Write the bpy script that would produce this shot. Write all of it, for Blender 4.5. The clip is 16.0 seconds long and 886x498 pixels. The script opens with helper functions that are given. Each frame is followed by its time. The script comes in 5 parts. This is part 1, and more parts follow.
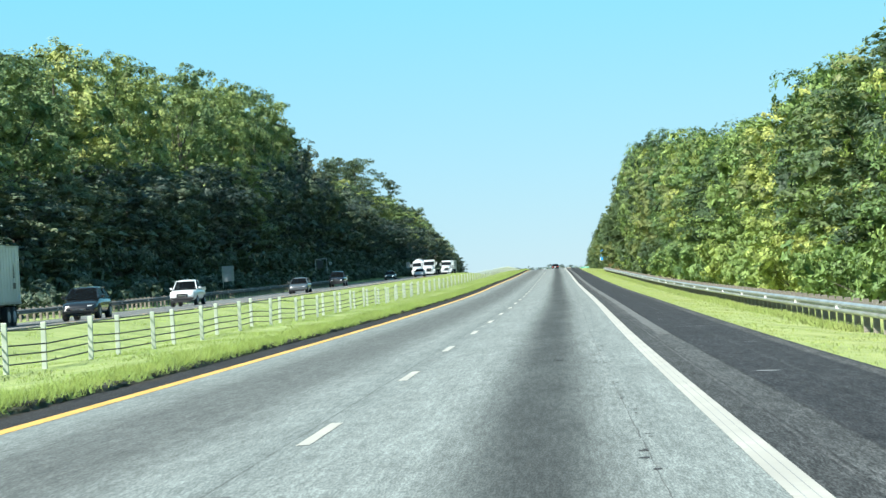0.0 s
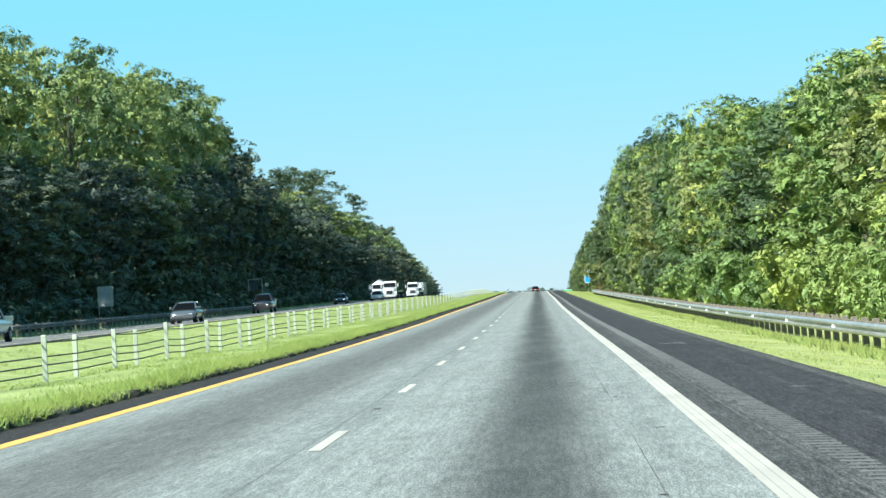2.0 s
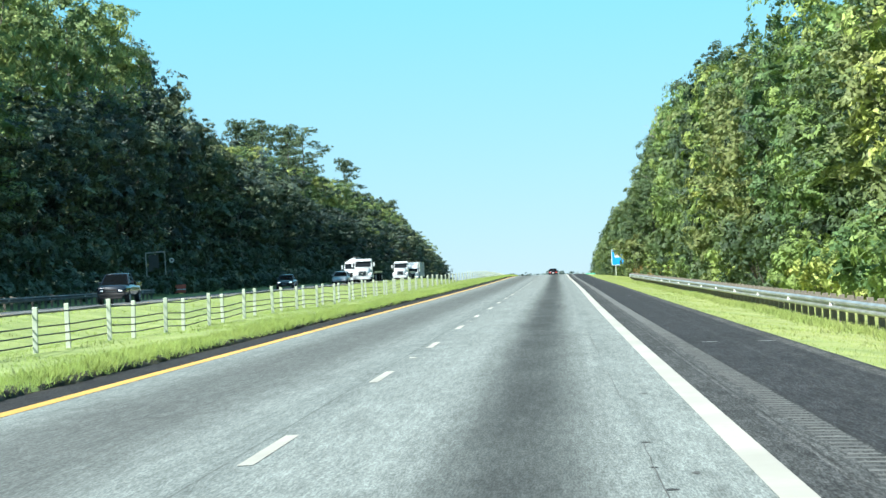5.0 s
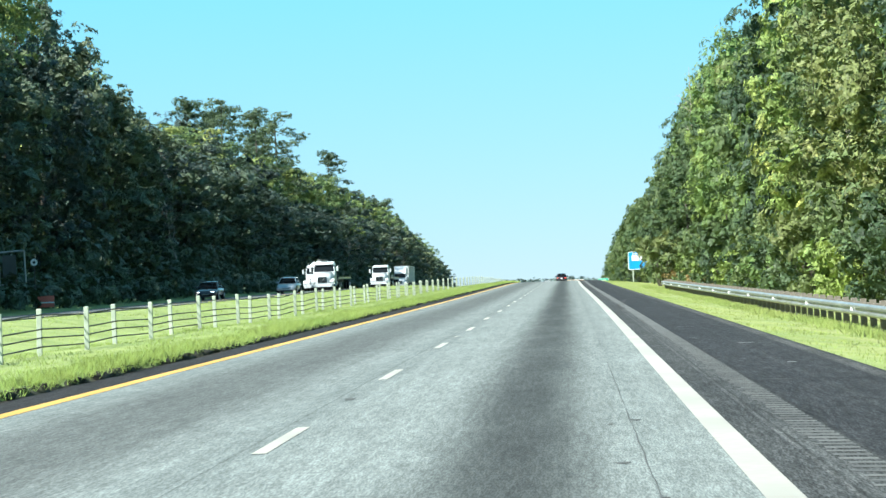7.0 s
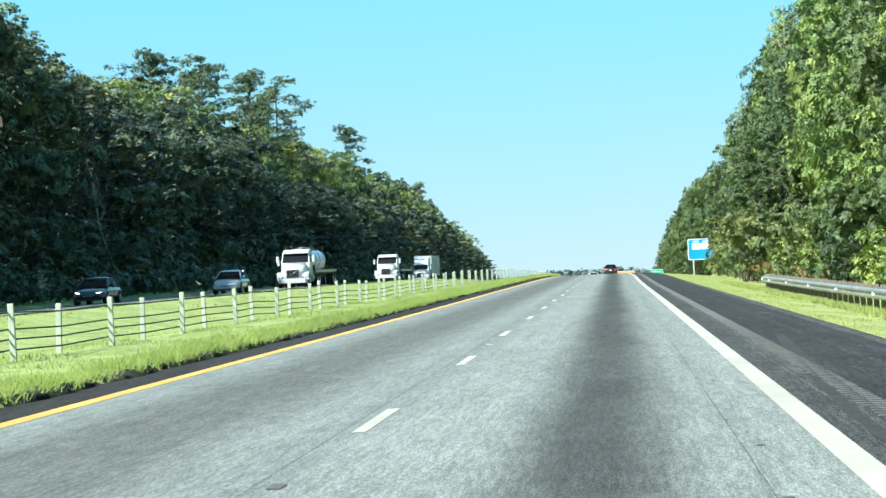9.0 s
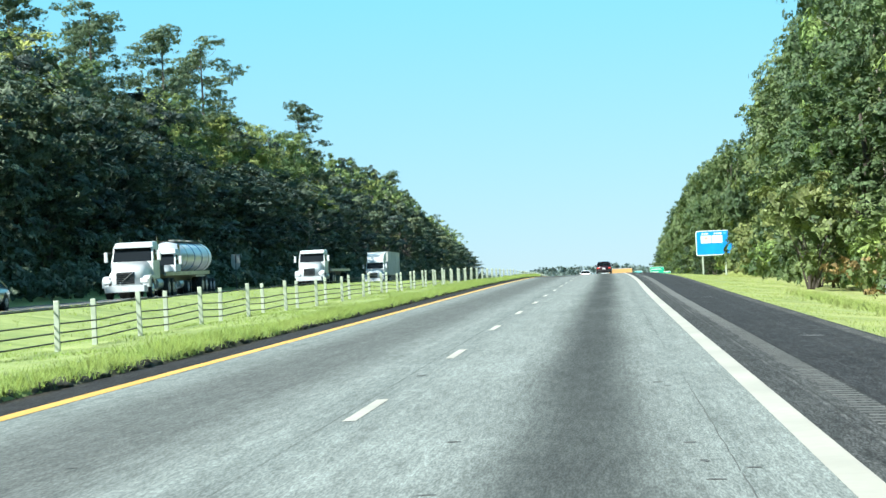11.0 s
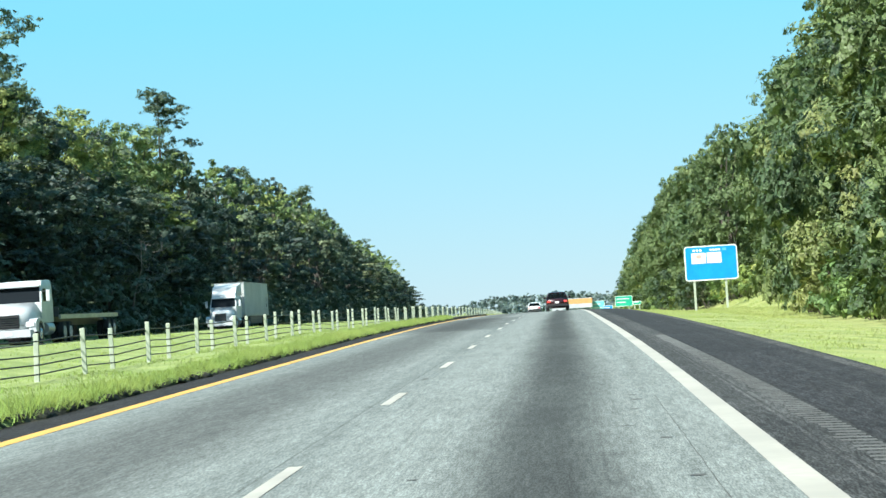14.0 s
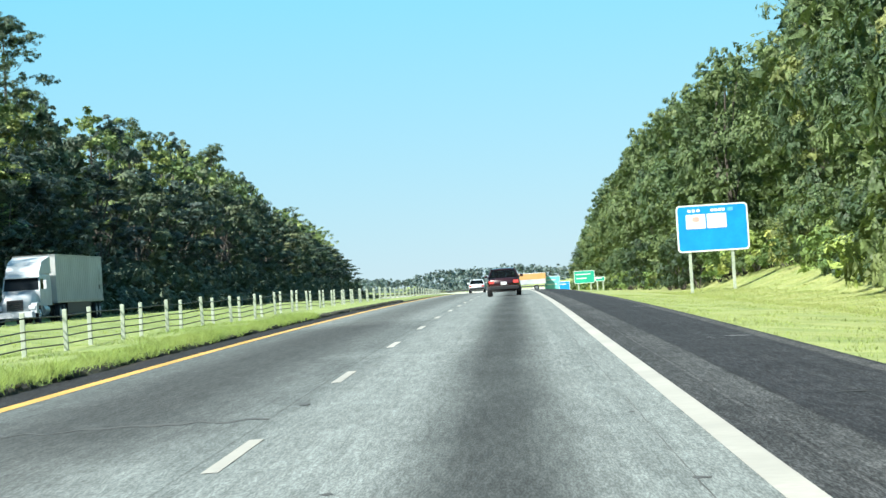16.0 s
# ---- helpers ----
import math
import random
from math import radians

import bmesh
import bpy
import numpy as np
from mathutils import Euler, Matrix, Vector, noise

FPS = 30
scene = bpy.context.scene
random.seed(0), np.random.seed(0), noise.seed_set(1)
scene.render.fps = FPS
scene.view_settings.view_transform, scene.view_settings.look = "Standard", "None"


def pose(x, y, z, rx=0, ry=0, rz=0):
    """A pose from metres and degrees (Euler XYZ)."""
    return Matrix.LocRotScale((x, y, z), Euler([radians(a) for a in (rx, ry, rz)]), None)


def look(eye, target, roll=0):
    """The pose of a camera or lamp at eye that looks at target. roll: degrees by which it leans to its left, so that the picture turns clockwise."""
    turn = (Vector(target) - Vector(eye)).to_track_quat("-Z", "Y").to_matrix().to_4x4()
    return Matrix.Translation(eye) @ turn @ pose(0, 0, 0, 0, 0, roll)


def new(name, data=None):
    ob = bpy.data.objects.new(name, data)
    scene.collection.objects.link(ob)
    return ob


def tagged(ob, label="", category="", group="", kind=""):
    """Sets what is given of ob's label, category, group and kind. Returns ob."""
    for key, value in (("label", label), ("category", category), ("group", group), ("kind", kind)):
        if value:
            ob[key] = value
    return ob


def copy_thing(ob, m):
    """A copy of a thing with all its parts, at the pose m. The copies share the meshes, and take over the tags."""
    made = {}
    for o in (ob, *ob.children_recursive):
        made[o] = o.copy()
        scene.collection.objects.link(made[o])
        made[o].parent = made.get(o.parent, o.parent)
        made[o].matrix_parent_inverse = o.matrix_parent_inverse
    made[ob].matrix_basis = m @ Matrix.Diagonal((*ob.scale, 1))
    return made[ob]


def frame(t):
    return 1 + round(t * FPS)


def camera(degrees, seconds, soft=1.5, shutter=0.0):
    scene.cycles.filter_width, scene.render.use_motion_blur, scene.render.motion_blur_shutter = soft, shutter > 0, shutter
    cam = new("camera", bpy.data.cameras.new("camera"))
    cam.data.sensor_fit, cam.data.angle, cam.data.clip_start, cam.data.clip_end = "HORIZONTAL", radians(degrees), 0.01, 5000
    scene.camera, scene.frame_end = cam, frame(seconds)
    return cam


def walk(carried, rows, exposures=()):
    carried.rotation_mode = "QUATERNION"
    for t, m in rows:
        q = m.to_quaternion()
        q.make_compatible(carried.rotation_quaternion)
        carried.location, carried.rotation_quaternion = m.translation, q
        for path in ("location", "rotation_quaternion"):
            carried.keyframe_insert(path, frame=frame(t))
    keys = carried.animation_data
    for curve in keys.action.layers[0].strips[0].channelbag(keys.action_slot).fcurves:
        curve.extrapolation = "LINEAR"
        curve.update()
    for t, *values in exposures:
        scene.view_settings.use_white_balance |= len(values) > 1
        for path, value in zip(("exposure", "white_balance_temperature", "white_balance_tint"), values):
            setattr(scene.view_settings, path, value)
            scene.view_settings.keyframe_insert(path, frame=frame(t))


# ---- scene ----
cam = camera(21.65, 16.0)
# seconds, place, then yaw (to the left), pitch and roll in degrees
WALK = [
    (0.0, 2.270, 0.00, 1.309, 2.860, 0.850, -3.187),
    (0.5, 2.311, 14.91, 1.306, 2.696, 0.998, -3.576),
    (1.0, 2.257, 29.83, 1.312, 2.519, 1.195, -3.686),
    (1.5, 2.245, 44.75, 1.329, 2.452, 1.299, -3.537),
    (2.0, 2.219, 59.67, 1.360, 2.344, 1.404, -3.129),
    (2.5, 2.248, 74.60, 1.401, 2.198, 1.524, -3.093),
    (3.0, 2.252, 89.53, 1.452, 2.177, 1.588, -2.997),
    (3.5, 2.295, 104.47, 1.509, 2.394, 1.479, -2.778),
    (4.0, 2.334, 119.41, 1.571, 2.638, 1.253, -2.832),
    (4.5, 2.382, 134.36, 1.643, 2.795, 1.086, -2.702),
    (5.0, 2.442, 149.31, 1.726, 2.865, 0.979, -2.389),
    (5.5, 2.491, 164.27, 1.818, 2.891, 0.931, -2.061),
    (6.0, 2.508, 179.23, 1.920, 2.917, 0.937, -1.889),
    (6.5, 2.472, 194.19, 2.029, 2.986, 0.996, -2.042),
    (7.0, 2.462, 209.16, 2.147, 3.098, 1.107, -2.400),
    (7.5, 2.459, 224.14, 2.265, 3.433, 1.105, -2.489),
    (8.0, 2.364, 239.11, 2.381, 3.907, 1.042, -2.223),
    (8.5, 2.343, 254.10, 2.497, 4.284, 0.953, -2.403),
    (9.0, 2.165, 269.08, 2.613, 4.299, 0.926, -2.433),
    (9.5, 2.088, 284.08, 2.730, 4.273, 0.900, -2.457),
    (10.0, 2.113, 299.07, 2.849, 4.207, 0.874, -2.477),
    (10.5, 2.175, 314.07, 2.969, 4.158, 0.853, -2.523),
    (11.0, 2.210, 329.08, 3.091, 4.184, 0.842, -2.627),
    (11.5, 2.151, 344.09, 3.215, 4.344, 0.846, -2.822),
    (12.0, 1.999, 359.10, 3.341, 4.637, 0.865, -3.107),
    (12.5, 2.057, 374.12, 3.468, 4.650, 0.986, -3.208),
    (13.0, 2.037, 389.14, 3.598, 4.252, 1.185, -3.277),
    (13.5, 2.016, 404.17, 3.731, 3.634, 1.385, -3.360),
    (14.0, 1.995, 419.20, 3.866, 3.018, 1.512, -3.532),
    (14.5, 1.953, 434.24, 3.998, 2.538, 1.436, -3.850),
    (15.0, 1.879, 449.28, 4.124, 2.185, 1.163, -3.839),
    (15.5, 1.879, 464.32, 4.239, 1.933, 0.907, -3.677),
    (16.0, 1.835, 479.37, 4.341, 1.792, 0.764, -3.626),
]


def heading(x, y, z, yaw, pitch, roll):
    a, b = radians(yaw), radians(pitch)
    return look((x, y, z), (x - math.sin(a) * math.cos(b), y + math.cos(a) * math.cos(b), z + math.sin(b)), roll)


walk(cam, [(t, heading(*p)) for t, *p in WALK], [(0.0, 1.31, 6320, 5), (6.5, 1.42, 6200, 4), (9.0, 1.4, 6200, 3), (12.5, 1.35, 6230, 3), (16.0, 1.29, 6350, 6)])

# ---- world, sun ----
SUN_ELEV, SUN_AZ = radians(45), radians(230)
world = bpy.data.worlds.new("world")
scene.world = world
world.use_nodes = True
wt = world.node_tree
wt.nodes.clear()
w_out, w_bg, w_sky = (wt.nodes.new("ShaderNode" + k) for k in ("OutputWorld", "Background", "TexSky"))
w_sky.sky_type, w_sky.sun_disc = "NISHITA", False
w_sky.sun_elevation, w_sky.sun_rotation = SUN_ELEV, SUN_AZ
w_sky.air_density, w_sky.dust_density, w_sky.ozone_density = 1.0, 0.0, 4.0
w_bg.inputs["Strength"].default_value = 0.0555
# a clear summer sky, paler towards the horizon and deepening overhead
w_haze = wt.nodes.new("ShaderNodeMixRGB")
w_geo = wt.nodes.new("ShaderNodeTexCoord")
w_sep, w_fall = wt.nodes.new("ShaderNodeSeparateXYZ"), wt.nodes.new("ShaderNodeMapRange")
w_fall.interpolation_type = "SMOOTHSTEP"
for k, v in (("From Min", 0.13), ("From Max", 0.75), ("To Min", 0.77), ("To Max", 0.3)):
    w_fall.inputs[k].default_value = v
wt.links.new(w_geo.outputs["Generated"], w_sep.inputs[0])
wt.links.new(w_sep.outputs[2], w_fall.inputs[0])
w_ramp = wt.nodes.new("ShaderNodeMixRGB")
w_ramp.inputs[1].default_value, w_ramp.inputs[2].default_value = (3.75, 5.35, 6.75, 1), (1.95, 6.0, 7.8, 1)
w_low = wt.nodes.new("ShaderNodeMapRange")
w_low.inputs["From Min"].default_value, w_low.inputs["From Max"].default_value = -0.02, 0.13
wt.links.new(w_sep.outputs[2], w_low.inputs[0])
wt.links.new(w_low.outputs[0], w_ramp.inputs[0])
wt.links.new(w_ramp.outputs[0], w_haze.inputs[2])
wt.links.new(w_fall.outputs[0], w_haze.inputs[0])
wt.links.new(w_sky.outputs[0], w_haze.inputs[1])
wt.links.new(w_haze.outputs[0], w_bg.inputs[0])
wt.links.new(w_bg.outputs[0], w_out.inputs[0])
sun_way = Vector((math.sin(SUN_AZ) * math.cos(SUN_ELEV), math.cos(SUN_AZ) * math.cos(SUN_ELEV), math.sin(SUN_ELEV)))
sun_data = bpy.data.lights.new("sun", "SUN")
sun_data.energy, sun_data.angle, sun_data.color = 5.0, radians(0.55), (1.0, 0.96, 0.88)
sun = new("sun", sun_data)
sun.matrix_world = look(sun_way * 100, (0, 0, 0))


# ---- materials ----
def node_mat(name):
    m = bpy.data.materials.new(name)
    m.use_nodes = True
    nt = m.node_tree
    nt.nodes.clear()
    return m, nt, nt.nodes, nt.links


def add(nt, kind, **sets):
    n = nt.nodes.new("ShaderNode" + kind)
    for k, v in sets.items():
        n.inputs[k.replace("_", " ")].default_value = v
    return n


def mixer(nt, fac, a, b, blend="MIX"):
    """Mix of two colours; each may be a socket or a tuple."""
    n = nt.nodes.new("ShaderNodeMixRGB")
    n.blend_type = blend
    for sock, v in zip(n.inputs, (fac, a, b)):
        if isinstance(v, bpy.types.NodeSocket):
            nt.links.new(v, sock)
        elif isinstance(v, (int, float)):
            sock.default_value = v
        else:
            sock.default_value = (*v, 1)
    return n.outputs[0]


def noise_fac(nt, coord, scale, lo=0.35, hi=0.65, detail=4.0, stretch=None):
    if stretch:
        mp = nt.nodes.new("ShaderNodeMapping")
        mp.inputs["Scale"].default_value = stretch
        nt.links.new(coord, mp.inputs[0])
        coord = mp.outputs[0]
    n = add(nt, "TexNoise", Scale=scale, Detail=detail)
    nt.links.new(coord, n.inputs["Vector"])
    r = add(nt, "MapRange", From_Min=lo, From_Max=hi)
    nt.links.new(n.outputs[0], r.inputs[0])
    return r.outputs[0]


def surface(name, base, dark=None, light=None, fine=20.0, coarse=1.0, rough=0.7, metal=0.0, bump=0.0, world_coords=False, coat=0.0):
    """A surface with grain at a fine scale and stains at a coarse one."""
    m, nt, nodes, links = node_mat(name)
    out, bsdf = nodes.new("ShaderNodeOutputMaterial"), nodes.new("ShaderNodeBsdfPrincipled")
    if world_coords:
        coord = nodes.new("ShaderNodeNewGeometry").outputs["Position"]
    else:
        coord = nodes.new("ShaderNodeTexCoord").outputs["Object"]
    dark = dark or tuple(c * 0.75 for c in base)
    light = light or tuple(min(1, c * 1.15) for c in base)
    f1, f2 = noise_fac(nt, coord, fine), noise_fac(nt, coord, coarse, 0.3, 0.7)
    col = mixer(nt, f1, base, light)
    col = mixer(nt, f2, dark, col)
    links.new(col, bsdf.inputs["Base Color"])
    bsdf.inputs["Roughness"].default_value, bsdf.inputs["Metallic"].default_value = rough, metal
    bsdf.inputs["Coat Weight"].default_value = coat
    if bump:
        b = add(nt, "Bump", Strength=bump, Distance=0.02)
        links.new(f1, b.inputs["Height"])
        links.new(b.outputs[0], bsdf.inputs["Normal"])
    links.new(bsdf.outputs[0], out.inputs[0])
    return m


def lateral_bands(nt, u, bands, start):
    """Colour across the road from u metres: each band is (centre, half width, softness, colour, strength)."""
    links, col = nt.links, start
    for centre, half, soft, colour, strength in bands:
        d = nt.nodes.new("ShaderNodeMath")
        d.operation = "SUBTRACT"
        links.new(u, d.inputs[0])
        d.inputs[1].default_value = centre
        a = nt.nodes.new("ShaderNodeMath")
        a.operation = "ABSOLUTE"
        links.new(d.outputs[0], a.inputs[0])
        r = add(nt, "MapRange", From_Min=half, From_Max=half + soft, To_Min=strength, To_Max=0.0)
        r.interpolation_type = "SMOOTHSTEP"
        links.new(a.outputs[0], r.inputs[0])
        col = mixer(nt, r.outputs[0], col, colour)
    return col


def road_mat(name, base, grain, bands, rough=0.85, wander=0.25, blotch=0.35, cracks=0.0, seams=(), stained=None):
    """Asphalt whose wear runs along the road; the UV map holds metres across and along."""
    m, nt, nodes, links = node_mat(name)
    out, bsdf = nodes.new("ShaderNodeOutputMaterial"), nodes.new("ShaderNodeBsdfPrincipled")
    uv = nodes.new("ShaderNodeUVMap")
    uv.uv_map = "across_along"
    sep = nodes.new("ShaderNodeSeparateXYZ")
    links.new(uv.outputs[0], sep.inputs[0])
    wob = noise_fac(nt, uv.outputs[0], 0.12, 0.3, 0.7, 3, (1.5, 1, 1))
    w = nodes.new("ShaderNodeMath")
    w.operation = "MULTIPLY_ADD"
    links.new(wob, w.inputs[0])
    w.inputs[1].default_value = wander
    links.new(sep.outputs[0], w.inputs[2])
    col = lateral_bands(nt, w.outputs[0], bands, base)
    col = lateral_bands(nt, sep.outputs[0], seams, col)
    long_streak = noise_fac(nt, uv.outputs[0], 3.0, 0.4, 0.75, 3, (2.2, 0.06, 1))
    col = mixer(nt, long_streak, col, mixer(nt, 0.22, col, (0.02, 0.02, 0.02)))
    patch = noise_fac(nt, uv.outputs[0], 0.35, 0.42, 0.7, 5, (1, 0.5, 1))
    col = mixer(nt, patch, col, mixer(nt, blotch, col, tuple(c * 0.6 for c in base)))
    speck = noise_fac(nt, uv.outputs[0], 75.0, 0.4, 0.62, 3, (1, 0.1, 1))
    pock = noise_fac(nt, uv.outputs[0], 24.0, 0.36, 0.64, 3, (1, 0.07, 1))
    mottle = noise_fac(nt, uv.outputs[0], 4.5, 0.3, 0.7, 4, (1, 0.15, 1))
    for fac, k in ((speck, grain), (pock, grain * 0.7), (mottle, grain * 0.45)):
        col = mixer(nt, 1.0, col, mixer(nt, fac, (1 - k,) * 3, (1 + k,) * 3), "MULTIPLY")
    if cracks:
        vor = add(nt, "TexVoronoi", Scale=0.28)
        vor.feature = "DISTANCE_TO_EDGE"
        mp = nodes.new("ShaderNodeMapping")
        mp.inputs["Scale"].default_value = (1.0, 0.35, 1)
        links.new(uv.outputs[0], mp.inputs[0])
        n = add(nt, "TexNoise", Scale=1.3, Detail=4.0)
        links.new(mp.outputs[0], n.inputs["Vector"])
        va = nodes.new("ShaderNodeVectorMath")
        va.operation = "ADD"
        links.new(mp.outputs[0], va.inputs[0])
        links.new(n.outputs["Color"], va.inputs[1])
        links.new(va.outputs[0], vor.inputs["Vector"])
        r = add(nt, "MapRange", From_Min=0.0, From_Max=0.012, To_Min=cracks, To_Max=0.0)
        links.new(vor.outputs["Distance"], r.inputs[0])
        gate = noise_fac(nt, uv.outputs[0], 0.09, 0.5, 0.6, 2)
        g = nodes.new("ShaderNodeMath")
        g.operation = "MULTIPLY"
        links.new(r.outputs[0], g.inputs[0])
        links.new(gate, g.inputs[1])
        col = mixer(nt, g.outputs[0], col, (0.025, 0.025, 0.025))
    if stained:
        # an old stain on the passing lane: where it starts and ends along and across, and its strength
        (y0, y1, soft), (u0, u1), strength = stained
        facs = []
        for sock, lo, hi, sf in ((sep.outputs[1], y0, y1, soft), (sep.outputs[0], u0, u1, 0.8)):
            shift = nodes.new("ShaderNodeMath")
            shift.operation = "MULTIPLY_ADD"
            links.new(patch, shift.inputs[0])
            shift.inputs[1].default_value = sf
            links.new(sock, shift.inputs[2])
            for a, b in ((lo, lo + sf), (hi + sf, hi)):
                r = add(nt, "MapRange", From_Min=a, From_Max=b)
                links.new(shift.outputs[0], r.inputs[0])
                facs.append(r.outputs[0])
        amount = strength
        for f in facs:
            amount = mixer(nt, 1.0, (amount,) * 3 if isinstance(amount, float) else amount, f, "MULTIPLY")
        col = mixer(nt, amount, col, mixer(nt, 1.0, col, (0.5, 0.49, 0.5), "MULTIPLY"))
    links.new(col, bsdf.inputs["Base Color"])
    bsdf.inputs["Roughness"].default_value = rough
    bsdf.inputs["Specular IOR Level"].default_value = 0.06
    links.new(bsdf.outputs[0], out.inputs[0])
    return m


def leaf_mat(name, colours, spread=0.5, shine=0.3, through_leaf=0.22, glow=(0.16, 0.24, 0.02), cell=6.0, tilt=0.7, twig_tilt=0.75, leafy=0.56):
    """Leaves: each tree has its own tone, each leaf varies; light passes through them."""
    m, nt, nodes, links = node_mat(name)
    out = nodes.new("ShaderNodeOutputMaterial")
    info, geo = nodes.new("ShaderNodeObjectInfo"), nodes.new("ShaderNodeNewGeometry")
    ramp = nodes.new("ShaderNodeValToRGB")
    while len(ramp.color_ramp.elements) < len(colours):
        ramp.color_ramp.elements.new(0.5)
    for i, c in enumerate(colours):
        e = ramp.color_ramp.elements[i]
        e.position, e.color = i / (len(colours) - 1), (*c, 1)
    n = add(nt, "TexNoise", Scale=0.11, Detail=3.0)
    links.new(geo.outputs["Position"], n.inputs["Vector"])
    mth = nodes.new("ShaderNodeMath")
    mth.operation = "MULTIPLY_ADD"
    links.new(n.outputs[0], mth.inputs[0])
    mth.inputs[1].default_value = spread
    own = add(nt, "MapRange", To_Min=0.0, To_Max=0.85)
    links.new(info.outputs["Random"], own.inputs[0])
    links.new(own.outputs[0], mth.inputs[2])
    m2 = nodes.new("ShaderNodeMath")
    m2.operation = "SUBTRACT"
    links.new(mth.outputs[0], m2.inputs[0])
    m2.inputs[1].default_value = spread * 0.5
    links.new(m2.outputs[0], ramp.inputs[0])
    hsv = nodes.new("ShaderNodeHueSaturation")
    rr = add(nt, "MapRange", To_Min=0.7, To_Max=1.32)
    links.new(geo.outputs["Random Per Island"], rr.inputs[0])
    links.new(rr.outputs[0], hsv.inputs["Value"])
    links.new(ramp.outputs[0], hsv.inputs["Color"])
    bsdf, tr, mx = nodes.new("ShaderNodeBsdfPrincipled"), nodes.new("ShaderNodeBsdfTranslucent"), nodes.new("ShaderNodeMixShader")
    if not cell:
        # thin upright blades scatter light like the turf they make up
        up, unit = nodes.new("ShaderNodeVectorMath"), nodes.new("ShaderNodeVectorMath")
        up.operation, unit.operation = "MULTIPLY_ADD", "NORMALIZE"
        links.new(geo.outputs["Normal"], up.inputs[0])
        up.inputs[1].default_value, up.inputs[2].default_value = (0.45, 0.45, 0.45), (0, 0, 1)
        links.new(up.outputs[0], unit.inputs[0])
        links.new(unit.outputs[0], bsdf.inputs["Normal"])
    if cell:
        # single leaves within a spray: each lies at its own angle
        vor = add(nt, "TexVoronoi", Scale=cell)
        links.new(geo.outputs["Position"], vor.inputs["Vector"])
        off = nodes.new("ShaderNodeVectorMath")
        off.operation = "MULTIPLY_ADD"
        links.new(vor.outputs["Color"], off.inputs[0])
        off.inputs[1].default_value, off.inputs[2].default_value = (tilt,) * 3, (-tilt / 2,) * 3
        # and so do whole twigs
        big, off2 = add(nt, "TexVoronoi", Scale=cell * 0.26), nodes.new("ShaderNodeVectorMath")
        links.new(geo.outputs["Position"], big.inputs["Vector"])
        off2.operation = "MULTIPLY_ADD"
        links.new(big.outputs["Color"], off2.inputs[0])
        off2.inputs[1].default_value = (twig_tilt,) * 3
        links.new(off.outputs[0], off2.inputs[2])
        off.inputs[2].default_value = (-tilt / 2 - twig_tilt / 2,) * 3
        off = off2
        tot, unit = nodes.new("ShaderNodeVectorMath"), nodes.new("ShaderNodeVectorMath")
        tot.operation, unit.operation = "ADD", "NORMALIZE"
        links.new(geo.outputs["Normal"], tot.inputs[0])
        links.new(off.outputs[0], tot.inputs[1])
        links.new(tot.outputs[0], unit.inputs[0])
        links.new(unit.outputs[0], bsdf.inputs["Normal"])
        # gaps between the leaves
        gap = nodes.new("ShaderNodeMath")
        gap.operation = "GREATER_THAN"
        links.new(vor.outputs["Distance"], gap.inputs[0])
        gap.inputs[1].default_value = leafy
        cut, clear = nodes.new("ShaderNodeMixShader"), nodes.new("ShaderNodeBsdfTransparent")
        links.new(gap.outputs[0], cut.inputs[0])
        links.new(mx.outputs[0], cut.inputs[1])
        links.new(clear.outputs[0], cut.inputs[2])
        tone = add(nt, "MapRange", To_Min=0.6, To_Max=1.4)
        links.new(vor.outputs["Color"], tone.inputs[0])
        both = nodes.new("ShaderNodeMath")
        both.operation = "MULTIPLY"
        links.new(rr.outputs[0], both.inputs[0])
        links.new(tone.outputs[0], both.inputs[1])
        links.new(both.outputs[0], hsv.inputs["Value"])
    links.new(hsv.outputs[0], bsdf.inputs["Base Color"])
    bsdf.inputs["Roughness"].default_value = 0.55
    bsdf.inputs["Specular IOR Level"].default_value = shine
    links.new(mixer(nt, 0.5, hsv.outputs[0], glow), tr.inputs[0])
    mx.inputs[0].default_value = through_leaf
    links.new(bsdf.outputs[0], mx.inputs[1])
    links.new(tr.outputs[0], mx.inputs[2])
    links.new(cut.outputs[0] if cell else mx.outputs[0], out.inputs[0])
    return m


def glass_mat(name, tint=(0.012, 0.015, 0.018)):
    m, nt, nodes, links = node_mat(name)
    out, bsdf = nodes.new("ShaderNodeOutputMaterial"), nodes.new("ShaderNodeBsdfPrincipled")
    bsdf.inputs["Base Color"].default_value = (*tint, 1)
    bsdf.inputs["Roughness"].default_value, bsdf.inputs["IOR"].default_value = 0.05, 1.45
    bsdf.inputs["Specular IOR Level"].default_value = 0.1
    links.new(bsdf.outputs[0], out.inputs[0])
    return m


